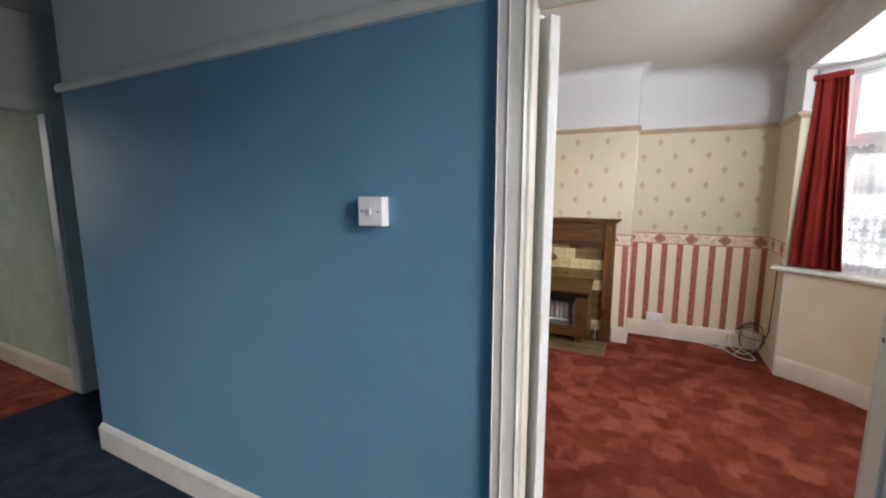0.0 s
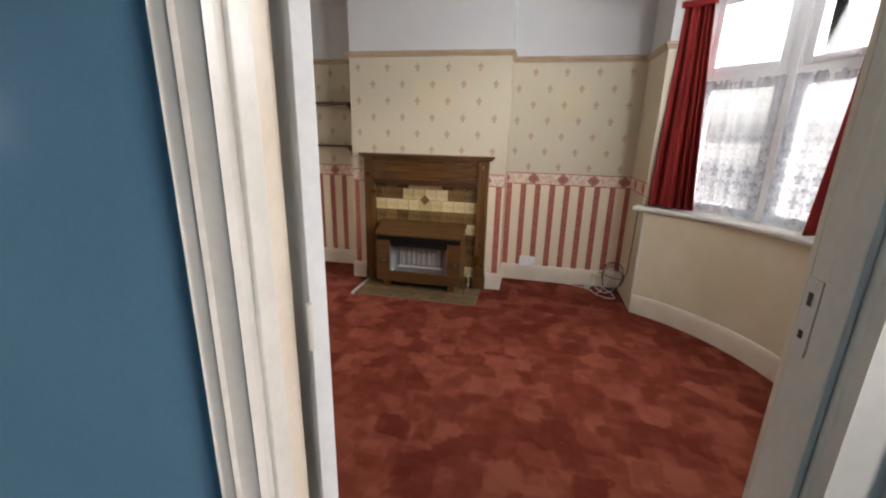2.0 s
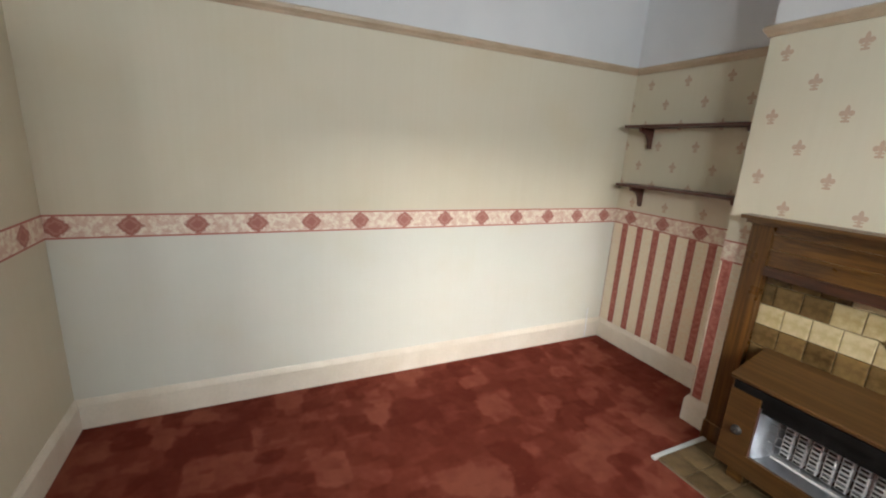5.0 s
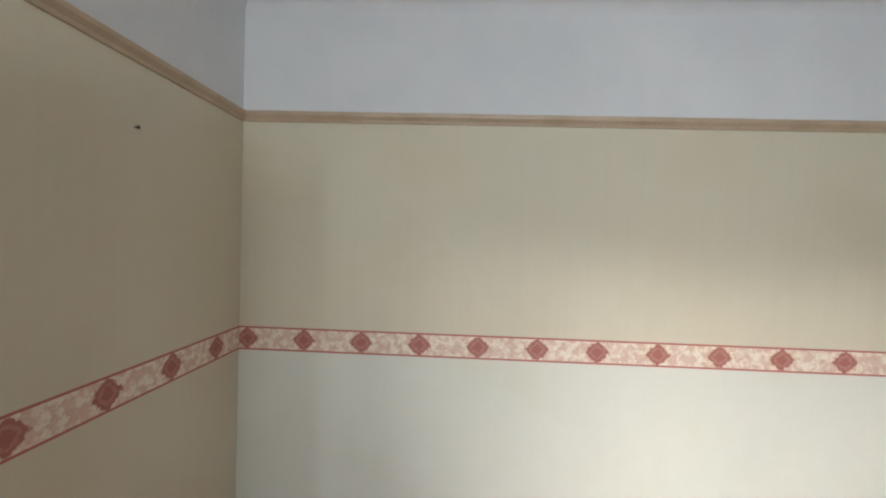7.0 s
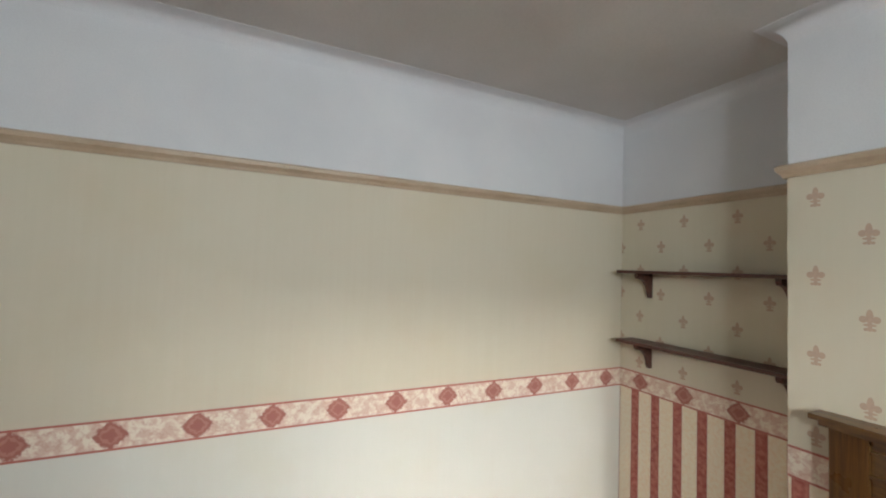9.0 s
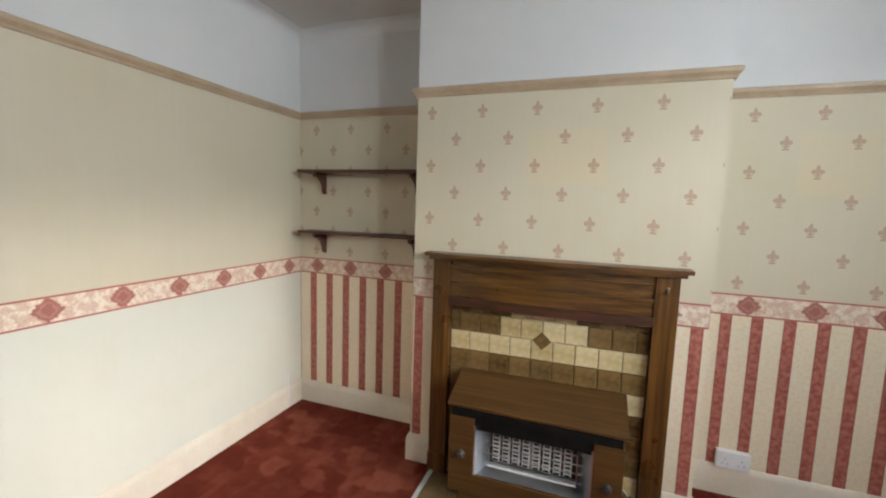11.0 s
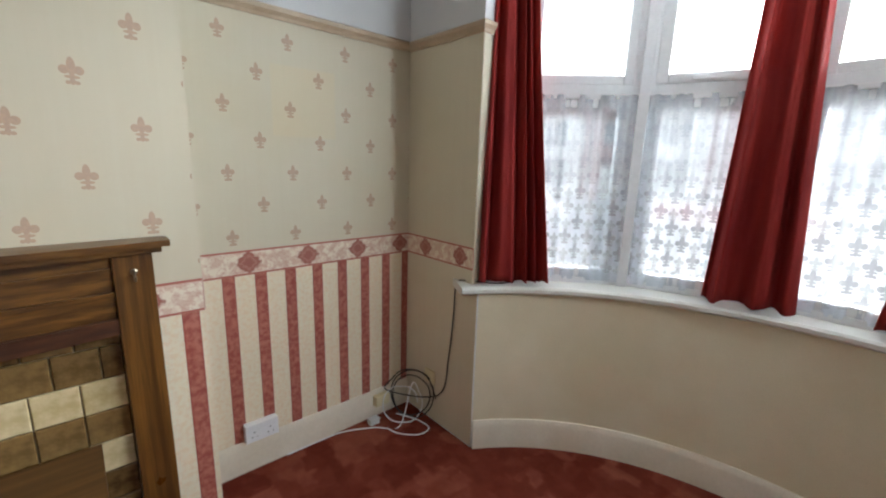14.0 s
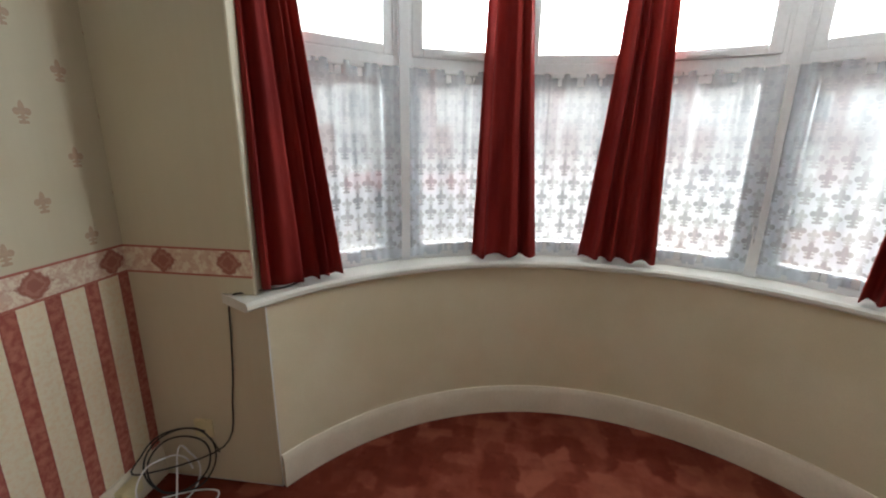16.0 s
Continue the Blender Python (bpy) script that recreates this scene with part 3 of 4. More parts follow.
sheet("reveal_paper", (3.9, -3.0), (E_, -3.0), 0.01, RAIL + 0.01, m_plain, 0, we_)
paper(ws_, (2.202, S), (W + 0.004, S), 0.0, m_plain, m_plain, paper_border("border_south", 2.02))
paper(ws_, (E_ - 0.004, S), (3.126, S), 0.0, m_plain, m_plain, m_bl)

# hall: blue below the rail
sheet("blue_paint", (-0.13, HALL), (2.247, HALL), 0.0, 1.975, blue_paint, 0, ws_, 0.004)
sheet("blue_paint", (3.059, HALL), (3.95, HALL), 0.0, 1.975, blue_paint, 0, ws_, 0.004)
sheet("blue_paint", (-0.13, -2.4), (-0.13, HALL), 0.0, 1.975, blue_paint, 0, ww_, 0.004)
sweepline = [(0, 1.952), (0.02, 1.955), (0.026, 1.975), (0.02, 1.995), (0, 1.998)]
bm = sweep(bmesh.new(), [(-0.13, -2.5), (-0.13, HALL), (2.203, HALL)], sweepline)
sweep(bm, [(3.127, HALL), (3.94, HALL)], sweepline)
tagged(structure("trim_hall_rail", bm, gloss_white, ""), "white painted picture rail in the hall", "picture rail")
bm = sweep(bmesh.new(), [(-0.13, -2.5), (-0.13, HALL), (2.203, HALL)], SKIRT)
sweep(bm, [(3.127, HALL), (3.94, HALL)], SKIRT)
tagged(structure("baseboard_hall", bm, gloss_white, ""), "white skirting board in the hall", "skirting")
tagged(structure("wall_hall_south", boxed(-3.6, -5.25, -0.1, 4.07, -5.1, 2.75), blue_paint, ""), "blue painted hall wall", "wall")
bm = boxed(-1.13, -3.14, -0.1, -1.03, -2.3, 2.75)
box(bm, -1.13, -5.1, -0.1, -1.03, -4.0, 2.75)
box(bm, -1.13, -4.0, 1.97, -1.03, -3.14, 2.75)
tagged(structure("wall_hall_west", bm, grey_plaster, ""), "grey-white wall round the back room doorway", "wall")
tagged(structure("wall_hall_end", boxed(-1.03, -2.4, -0.1, -0.13, -2.3, 2.75), grey_plaster, ""), "grey wall closing the hall", "wall")
tagged(structure("wall_back_room", boxed(-3.6, -3.21, -0.1, -1.136, -3.11, 2.75), green_paper, ""), "pale green papered wall", "wall")
# unseen end wall; the wide gap is added to bring daylight into the back room
bm = boxed(-3.75, -5.1, -0.1, -3.6, -3.14, 0.9)
box(bm, -3.75, -5.1, 2.2, -3.6, -3.14, 2.75)
tagged(structure("wall_back_light_gap", bm, green_paper, ""), "unseen pale green wall, left open to let daylight in", "wall")
tagged(structure("baseboard_back_room", sweep(bmesh.new(), [(-3.6, -3.21), (-1.136, -3.21)], SKIRT), cream_gloss, ""), "cream skirting of the back room", "skirting")
# unseen wall; opening narrowed to keep the sun off the room's door jamb
bm = boxed(3.95, -4.15, -0.1, 4.07, -3.37, 2.75)
box(bm, 3.95, -5.1, -0.1, 4.07, -4.75, 2.75)
box(bm, 3.95, -4.75, 2.3, 4.07, -4.15, 2.75)
box(bm, 3.95, -4.75, -0.1, 4.07, -4.15, 0.5)
tagged(structure("wall_hall_east", bm, white_paint, ""), "unseen hall end wall, open where the front entrance's light comes in", "wall")


def frame_round(name, pts, wide, label):
    """Moulded door casing: two uprights and a head. pts: list of boxes of (x0, y0, z0, x1, y1, z1)."""
    ob = base(name, label, "door frame")
    tagged(ob, kind="structure")
    for nm, b in pts:
        inside = nm in ("rebate", "room_architrave", "room_moulding", "room_head_architrave", "room_head_moulding")
        part(nm, boxed(*b, bevel=0.001 if nm == "rebate" else 0.004), cream_gloss if inside else gloss_white, ob, "cream painted room side" if inside else "")
    return ob


pts = []
for yf, o, pre in ((HALL - 0.004, -1, ""), (S + 0.003, 1, "room_")):
    for a, b, e in ((2.203, 2.274, 1), (3.041, 3.125, -1)):
        pts.append((pre + "architrave", (a, yf, 0.0, b, yf + o * 0.014, 2.05)))
        c0, c1 = (a, a + 0.03) if e > 0 else (b - 0.03, b)
        pts.append((pre + "moulding", (c0 + 0.001, yf + o * 0.012, 0.0, c1, yf + o * 0.022, 2.049)))
    pts.append((pre + "head_architrave", (2.2745, yf, 1.945, 3.0405, yf + o * 0.0145, 2.048)))
    pts.append((pre + "head_moulding", (2.234, yf + o * 0.012, 2.018, 3.094, yf + o * 0.029, 2.05)))
pts.append(("jamb", (2.2475, HALL - 0.003, 0.0, 2.275, S + 0.002, 1.95)))
pts.append(("jamb", (3.04, HALL - 0.003, 0.0, 3.0585, S + 0.002, 1.95)))
pts.append(("head_jamb", (2.2476, HALL - 0.003, 1.947, 3.0584, S + 0.002, 1.974)))
pts.append(("door_stop", (2.275, HALL + 0.01, 0.0, 2.285, -3.415, 1.947)))
pts.append(("rebate", (2.2752, -3.414, 0.0, 2.277, S + 0.001, 1.946)))
pts.append(("door_stop", (3.03, HALL + 0.01, 0.0, 3.04, -3.415, 1.947)))
df = frame_round("door_frame_1", pts, 0.09, "white gloss painted moulded door frame")
plate = part("strike_plate", boxed(3.0375, -3.400, 1.12, 3.0398, -3.372, 1.225, bevel=0.0008), gloss_white, df, "painted-over strike plate")
for z0, z1 in ((1.188, 1.206), (1.142, 1.153)):
    part("latch_hole", boxed(3.0366, -3.389, z0, 3.0374, -3.381, z1), dark_iron, plate, "dark latch hole")
pts = [("architrave", (-1.03, -3.21, 0, -1.008, -3.09, 2.06)), ("architrave", (-1.03, -4.1, 0, -1.008, -4.0, 2.06)),
       ("head_architrave", (-1.03, -3.999, 1.97, -1.008, -3.211, 2.06)), ("jamb", (-1.135, -3.225, 0, -1.0305, -3.2105, 1.969)),
       ("moulding", (-1.009, -3.12, 0, -0.99, -3.09, 2.06))]
frame_round("door_frame_2", pts, 0.09, "white painted frame of the back room doorway")

# ---- bay window: five lights ----
RW, Z0, ZT, ZH = 1.575, 0.875, 1.79, 2.325
win = tagged(base("window_1", "white framed curved bay window of five lights", "window"), kind="structure")
EDGES = [52.3 - 20.92 * i for i in range(6)]


def polar(r, a):
    return Vector((2.82 + r * math.cos(radians(a)), -1.78 + r * math.sin(radians(a)), 0))


for i, a in enumerate(EDGES):
    m = Matrix.Translation(polar(RW, a)) @ Matrix.Rotation(radians(a), 4, "Z")
    bm = boxed(-0.035, -0.05, Z0, 0.06, 0.05, ZH, bevel=0.006)
    box(bm, -0.05, -0.024, Z0, -0.03, 0.024, ZH, bevel=0.005)
    bm.transform(m)
    part("mullion", bm, upvc, win)
for i in range(5):
    a, b = polar(RW, EDGES[i]), polar(RW, EDGES[i + 1])
    mid, wide = (a + b) / 2, (b - a).length
    m = Matrix.Translation(mid) @ Matrix.Rotation(math.atan2(mid.y + 1.78, mid.x - 2.82), 4, "Z")
    h = wide / 2 - 0.045

    def bar(name, y0, z0, y1, z1, x0=-0.025, x1=0.045, parent=win):
        k = boxed(x0, y0, z0, x1, y1, z1, bevel=0.006)
        k.transform(m)
        return part(name, k, upvc, parent)

    opens = i in (1, 3)
    bar("transom", -h, ZT - 0.035, h, ZT + 0.03)
    bar("bottom_rail", -h, Z0, h, Z0 + 0.035)
    bar("head_rail", -h, ZH - 0.05, h, ZH)
    s = 0.052
    for z0, z1, nm in ((Z0 + 0.035, ZT - 0.035, "casement"), (ZT + 0.03, ZH - 0.05, "fanlight")):
        e = 0.012 if (opens and nm == "fanlight") else 0.0
        sash = bar(nm, -h, z0, -h + s, z1, -0.02 - e, 0.03)
        for y0, y1, q0, q1 in ((h - s, h, z0, z1), (-h + s, h - s, z0, z0 + s * 0.8), (-h + s, h - s, z1 - s * 0.7, z1)):
            bar("sash_rail", y0, q0, y1, q1, -0.0195 - e, 0.03, sash)
        k = boxed(0.0, -h + s - 0.01, z0 + 0.02, 0.006, h - s + 0.01, z1 - 0.02)
        k.transform(m)
        g = part("pane", k, glass, sash)
        g.visible_shadow = False
        if opens and nm == "fanlight":
            k = boxed(-0.044, -0.05, z0 + 0.008, -0.034, 0.10, z0 + 0.026, bevel=0.004)
            box(k, -0.04, -0.06, z0 + 0.004, -0.03, -0.03, z0 + 0.03, bevel=0.002)
            k.transform(m)
            part("stay_handle", k, plastic_white, sash, "white window stay")

SILL = [(0.0, 0.838), (-0.02, 0.84), (-0.032, 0.85), (-0.032, 0.866), (-0.022, 0.876), (0.24, 0.880), (0.24, 0.838)]
SILL = [(-s_, z_) for s_, z_ in SILL]
bm = sweep(bmesh.new(), arc(1.425, 62.5, -62.5, 60), SILL)
tagged(structure("window_sill", bm, gloss_white, "", smooth=True), "white gloss painted curved window sill", "window sill")


def curtain(a0, a1, top0, top1, seed, folds, label):
    """Pleated cloth from the rail to just above the sill, drawn together at the head."""
    rnd = random.Random(seed)
    ph = [rnd.uniform(0, 6.3) for _ in range(4)]
    bm, nu, nv = bmesh.new(), 90, 26
    grid = []
    for j in range(nv + 1):
        t = j / nv
        z = 2.285 - t * (2.285 - 0.892)
        spread = t ** 1.15
        row = []
        for i in range(nu + 1):
            u = i / nu
            a = (top0 + (top1 - top0) * u) * (1 - spread) + (a0 + (a1 - a0) * u) * spread
            w = (u + 0.07 * math.sin(5.1 * u + ph[3]) + 0.03 * math.sin(9 * u + ph[1] + t)) * folds * 2 * math.pi
            fold = math.sin(w + ph[0] + 0.5 * math.sin(w * 0.37 + ph[1])) + 0.28 * math.sin(2.1 * w + ph[2] + t * 1.5)
            amp = 0.017 + 0.014 * t
            r = (1.488 if a0 < 50 else 1.484) - 0.03 * t + amp * fold + 0.012 * math.sin(3 * t + ph[3])
            p = polar(r, a)
            row.append(bm.verts.new((p.x, p.y, z + (0.006 * math.sin(w + ph[2]) if j == nv else 0))))
        grid.append(row)
    for r, q in zip(grid, grid[1:]):
        for i in range(nu):
            bm.faces.new((r[i], q[i], q[i + 1], r[i + 1]))
    ob = base("curtain", label, "curtain", group="curtains of the bay")
    c = part("cloth", bm, velvet, ob, smooth=True)
    c.modifiers.new("thick", "SOLIDIFY").thickness = 0.004
    for p in c.data.polygons:
        p.use_smooth = True
    bm = bmesh.new()
    sweep(bm, arc(1.495 if a0 < 50 else 1.492, max(top0, top1) + 0.3, min(top0, top1) - 0.3, 10), [(-0.016, 2.255), (0.026, 2.255), (0.03, 2.292), (-0.016, 2.292)])
    part("heading", bm, velvet, ob, "gathered heading tape")


curtain(58.8, 45.4, 58.0, 50.6, 1, 4.5, "dark red curtain drawn back beside the bay's end wall")
curtain(18.6, 5.8, 16.5, 9.0, 2, 3.2, "dark red lined curtain bunched before the window")
curtain(-2.8, -16.8, -7.5, -14.5, 3, 3.4, "dark red lined curtain flaring towards the sill")
curtain(-45.5, -57.0, -49.0, -56.0, 4, 6, "dark red curtain drawn back at the bay's far end")
bm = sweep(bmesh.new(), arc(1.497, 57, -57, 50), [(-0.008, 2.292), (0.008, 2.292), (0.008, 2.318), (-0.008, 2.318)])
tagged(link("curtain_rail", bm, plastic_white, None, "white curtain rail bent round the bay"), category="curtain rail")

bm = bmesh.new()
uvl = bm.loops.layers.uv.new("UVMap")
grid, nu = [], 300
for j, z in enumerate((0.895, 1.1, 1.35, 1.6, 1.775)):
    row = []
    for i in range(nu + 1):
        a = 52 - 104 * i / nu
        p = polar(1.527 + 0.006 * math.sin(i * 0.55) + 0.004 * math.sin(i * 1.27 + j), a)
        row.append(bm.verts.new((p.x, p.y, z)))
    grid.append(row)
for r, q in zip(grid, grid[1:]):
    for i in range(nu):
        f = bm.faces.new((r[i], r[i + 1], q[i + 1], q[i]))
        for lp, k in zip(f.loops, (i, i + 1, i + 1, i)):
            lp[uvl].uv = (k / nu * 2.78, lp.vert.co.z)
net = link("net_curtain", bm, net_cloth, None, "white lace net curtain across the lower panes", True)
tagged(net, category="net curtain")
bm = sweep(bmesh.new(), arc(1.527, 52, -52, 50), [(-0.003, 1.772), (0.003, 1.772), (0.003, 1.779), (-0.003, 1.779)])
part("net_wire", bm, plastic_white, net)


# ---- the room's door ----
def room_door():
    ob = tagged(base("door_1", "white painted panelled door standing wide open", "door"), kind="structure")
    wd, th, ht = 0.72, 0.034, 1.935
    y0, y1 = -th, 0.0
    bm = bmesh.new()
    st = 0.1
    for b in ((0, 0.006, st, ht), (wd - st, 0.006, wd, ht), (st, 0.006, wd - st, 0.21), (st, 0.98, wd - st, 1.12), (st, ht - 0.115, wd - st, ht)):
        box(bm, b[0], y0, b[1], b[2], y1, b[3], bevel=0.002)
    part("leaf", bm, door_white, ob)
    for z0, z1 in ((0.21, 0.98), (1.12, ht - 0.115)):
        bm = boxed(st - 0.004, y0 + 0.010, z0 - 0.004, wd - st + 0.004, y1 - 0.010, z1 + 0.004)
        part("panel", bm, door_white, ob)
        for yy, o in ((y0 + 0.010, -1), (y1 - 0.010, 1)):
            bm = bmesh.new()
            q = 0.022
            for b in ((st, z0, st + q, z1), (wd - st - q, z0, wd - st, z1), (st + q, z0, wd - st - q, z0 + q), (st + q, z1 - q, wd - st - q, z1)):
                box(bm, b[0], min(yy, yy + o * 0.009), b[1], b[2], max(yy, yy + o * 0.009), b[3], bevel=0.003)
            part("panel_moulding", bm, door_white, ob)
    for o, yy in ((-1, y0), (1, y1)):
        m = Matrix.Translation((wd - 0.05, yy, 1.195)) @ Matrix.Rotation(radians(-90 * o), 4, "X")
        k = part("knob", turned(bmesh.new(), [(0.010, 0.026), (0.019, 0.028), (0.020, 0.038), (0.018, 0.041), (0.023, 0.043), (0.023, 0.053), (0.016, 0.058), (0.005, 0.059)], m, 8), ceramic, ob, "faceted white knob with a worn brass neck")
        part("rose", turned(bmesh.new(), [(0.024, 0), (0.024, 0.004), (0.012, 0.008), (0.009, 0.02), (0.011, 0.03)], m), brass, k, "worn brass rose and neck")
        bm = boxed(wd - 0.054, yy - 0.0015 if o < 0 else yy, 1.10, wd - 0.046, yy if o < 0 else yy + 0.0015, 1.122)
        part("keyhole", bm, black_metal, ob)
    part("latch_plate", boxed(wd, -0.027, 1.12, wd + 0.0015, -0.007, 1.26), dark_iron, ob)
    for z in (0.2, 1.0, 1.72):
        bm = turned(bmesh.new(), [(0.006, z), (0.006, z + 0.09)], Matrix.Translation((-0.006, 0.004, 0)), 10)
        part("hinge", bm, gloss_white, ob)
    ob.matrix_basis = pose(2.303, -3.349, 0.004, 0, 0, 144.5)


room_door()


def light_switch():
    ob = base("light_switch", "square white plastic light switch on the blue wall", "light switch", 1.80, HALL - 0.004, 1.398)
    part("box", boxed(-0.045, -0.03, -0.045, 0.045, 0, 0.045, bevel=0.002), plastic_white, ob)
    part("plate", boxed(-0.0455, -0.037, -0.0455, 0.0455, -0.03, 0.0455, bevel=0.003), plastic_white, ob)
    part("rocker", boxed(-0.006, -0.044, -0.011, 0.006, -0.037, 0.011, bevel=0.002), plastic_white, ob)
    for x in (-0.03, 0.03):
        part("screw", turned(bmesh.new(), [(0.003, 0), (0.003, 0.001)], Matrix.Translation((x, -0.037, 0)) @ Matrix.Rotation(radians(90), 4, "X"), 8), dark_iron, ob)


light_switch()

# ---- fireplace ----
FC = 1.742
fp = base("fireplace_surround", "dark stained oak fireplace surround with bowed mantelshelf", "fireplace", FC, CBY, 0)


def bowed(x0, x1, y_end, y_mid, back, n=24):
    return [(x0 + (x1 - x0) * i / n, y_end + (y_mid - y_end) * (1 - (2 * i / n - 1) ** 2)) for i in range(n + 1)] + [(x1, back), (x0, back)]


hw = 0.612
bm = prism(bmesh.new(), bowed(-hw, hw, -0.082, -0.125, 0), 1.186, 1.204)
prism(bm, bowed(-hw + 0.02, hw - 0.02, -0.066, -0.108, 0), 1.168, 1.186)
part("mantelshelf", bm, oak, fp)
for s in (-1, 1):
    a, b = sorted((s * 0.473, s * 0.568))
    pl = part("pilaster", boxed(a, -0.062, 0.0, b, 0, 1.168, bevel=0.004), oak_up, fp)
    part("plinth_block", boxed(a - 0.004, -0.070, 0.0, b + 0.004, -0.0, 0.11, bevel=0.004), oak_up, pl)
    c = (a + b) / 2
    if s > 0:
        k = tube(bmesh.new(), [(c, -0.060, 1.118), (c, -0.072, 1.112), (c, -0.076, 1.098), (c, -0.084, 1.096), (c, -0.086, 1.108)], 0.0035)
        turned(k, [(0.009, 0.0), (0.009, 0.003), (0.005, 0.005)], Matrix.Translation((c, -0.061, 1.116)) @ Matrix.Rotation(radians(90), 4, "X"), 12)
        part("hook", k, brass, pl, "small pale metal hook")
bm = prism(bmesh.new(), bowed(-0.472, 0.472, -0.050, -0.085, 0), 0.985, 1.168)
part("frieze", bm, oak, fp)
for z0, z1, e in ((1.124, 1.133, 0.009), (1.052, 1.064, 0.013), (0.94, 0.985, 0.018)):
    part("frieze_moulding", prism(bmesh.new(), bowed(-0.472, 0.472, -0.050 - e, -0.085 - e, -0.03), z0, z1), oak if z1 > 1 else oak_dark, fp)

panel = base("tiled_fireback", "mottled brown and cream glazed tile panel", "tile panel", FC, CBY, 0)
part("backing", boxed(-0.472, -0.022, 0.0, 0.472, -0.001, 0.938), grout, panel)
TW = 0.944 / 9
tile_mesh = {}


def tile(parent, x0, z0, x1, z1, y, th, material):
    key = (round(x1 - x0, 3), round(z1 - z0, 3), material.name)
    if key not in tile_mesh:
        k = boxed(0, -th, 0, x1 - x0, 0, z1 - z0, bevel=0.0)
        bmesh.ops.bevel(k, geom=[e for e in k.edges if all(abs(v.co.y + th) < 1e-6 for v in e.verts)], offset=0.003, segments=1, affect="EDGES")
        me = bpy.data.meshes.new("tile")
        k.to_mesh(me)
        k.free()
        me.materials.append(material)
        tile_mesh[key] = me
    ob = new("tile", tile_mesh[key])
    ob.parent, ob.location = parent, (x0, y, z0)
    return ob


rows = [(k * 0.1, (k + 1) * 0.1) for k in range(9)] + [(0.9, 0.938)]
for r, (z0, z1) in enumerate(rows):
    cuts = [-0.472 + TW * c for c in range(10)] if r != 8 else [-0.472] + [-0.472 + TW * (c + 0.5) for c in range(9)] + [0.472]
    for c in range(len(cuts) - 1):
        cream = r == 7 or (r == 8 and 3 <= c <= 6) or (r == 9 and 3 <= c <= 5) or (r < 7 and c == 8 and r % 4 == 1)
        tile(panel, cuts[c] + 0.0015, z0 + 0.0015, cuts[c + 1] - 0.0015, z1 - 0.0015, -0.0215, 0.008, tile_cream if cream else tile_brown)
k = boxed(-0.032, -0.0345, -0.032, 0.032, -0.0285, 0.032, bevel=0.002)
k.transform(Matrix.Translation((0, 0, 0.8)) @ Matrix.Rotation(radians(45), 4, "Y"))
part("diamond_tile", k, tile_brown, panel, "dark brown diamond tile")

hearth = base("hearth", "low tiled hearth in mottled grey-brown", "hearth", FC, CBY, 0)
part("bed", boxed(-0.53, -0.445, 0.0, 0.55, -0.072, 0.008), grout, hearth)
for i in range(8):
    for j in range(3):
        x = -0.528 + i * 0.1345
        y = -0.443 + j * 0.1225
        k = tile(hearth, 0, 0, 0.1315, 0.119, 0, 0.008, tile_hearth)
        k.rotation_euler = (radians(-90), 0, 0)
        k.location = (x, y, 0.0085)
part("edging", boxed(-0.556, -0.465, 0.0, -0.531, -0.05, 0.013, bevel=0.003), grey_plaster, hearth, "pale metal edging strip")

# ---- gas fire ----
gf = base("gas_fire", "wood-cased radiant gas fire standing on the hearth", "gas heater", 1.742, -0.62, 0.0165)
X0, X1 = -0.395, 0.395


def side(bm, x0, x1, outline):
    """A plate from x0 to x1 cut to an outline of (y, z)."""
    a = [bm.verts.new((x0, y, z)) for y, z in outline]
    b = [bm.verts.new((x1, y, z)) for y, z in outline]
    bm.faces.new(a), bm.faces.new(b[::-1])
    for i in range(len(outline)):
        j = (i + 1) % len(outline)
        bm.faces.new((a[i], b[i], b[j], a[j]))
    bmesh.ops.recalc_face_normals(bm, faces=bm.faces[:])
    return bm


for s in (-1, 1):
    a, b = sorted((s * 0.385, s * 0.367))
    part("side_panel", side(bmesh.new(), a, b, [(0.012, 0.068), (0.16, 0.068), (0.16, 0.0), (0.225, 0.0), (0.225, 0.56), (0.012, 0.475)]), teak, gf)
    a, b = sorted((s * 0.262, s * 0.384))
    fpn = part("front_panel", boxed(a, -0.004, 0.08, b, 0.014, 0.447, bevel=0.003), teak, gf)
    m = Matrix.Translation(((a + b) / 2, -0.004, 0.26)) @ Matrix.Rotation(radians(90), 4, "X")
    part("control_knob", turned(bmesh.new(), [(0.022, 0), (0.022, 0.006), (0.016, 0.012), (0.014, 0.024), (0.004, 0.026)], m, 16), dark_iron, fpn, "small dark control knob")
part("hood", side(bmesh.new(), X0, X1, [(-0.008, 0.492), (0.0, 0.486), (0.225, 0.572), (0.225, 0.59), (0.0, 0.508), (-0.008, 0.503)]), teak, gf)
part("hood_underside", boxed(-0.374, -0.006, 0.448, 0.374, 0.022, 0.486), black_metal, gf, "black vent band under the hood")
part("upper_grille_recess", boxed(-0.261, 0.004, 0.39, 0.261, 0.06, 0.447), black_metal, gf)
part("lower_panel", boxed(-0.384, -0.0045, 0.068, 0.384, 0.013, 0.165, bevel=0.003), teak, gf)
bm = side(bmesh.new(), -0.335, 0.335, [(0.03, 0.05), (0.05, 0.05), (0.05, 0.068), (0.03, 0.068)])
for s in (-1, 1):
    a, b = sorted((s * 0.335, s * 0.27))
    prism(bm, [(a, 0.03), (b, 0.03), (b, 0.05), (a, 0.05)], 0.0, 0.05)
part("plinth", bm, oak, gf)
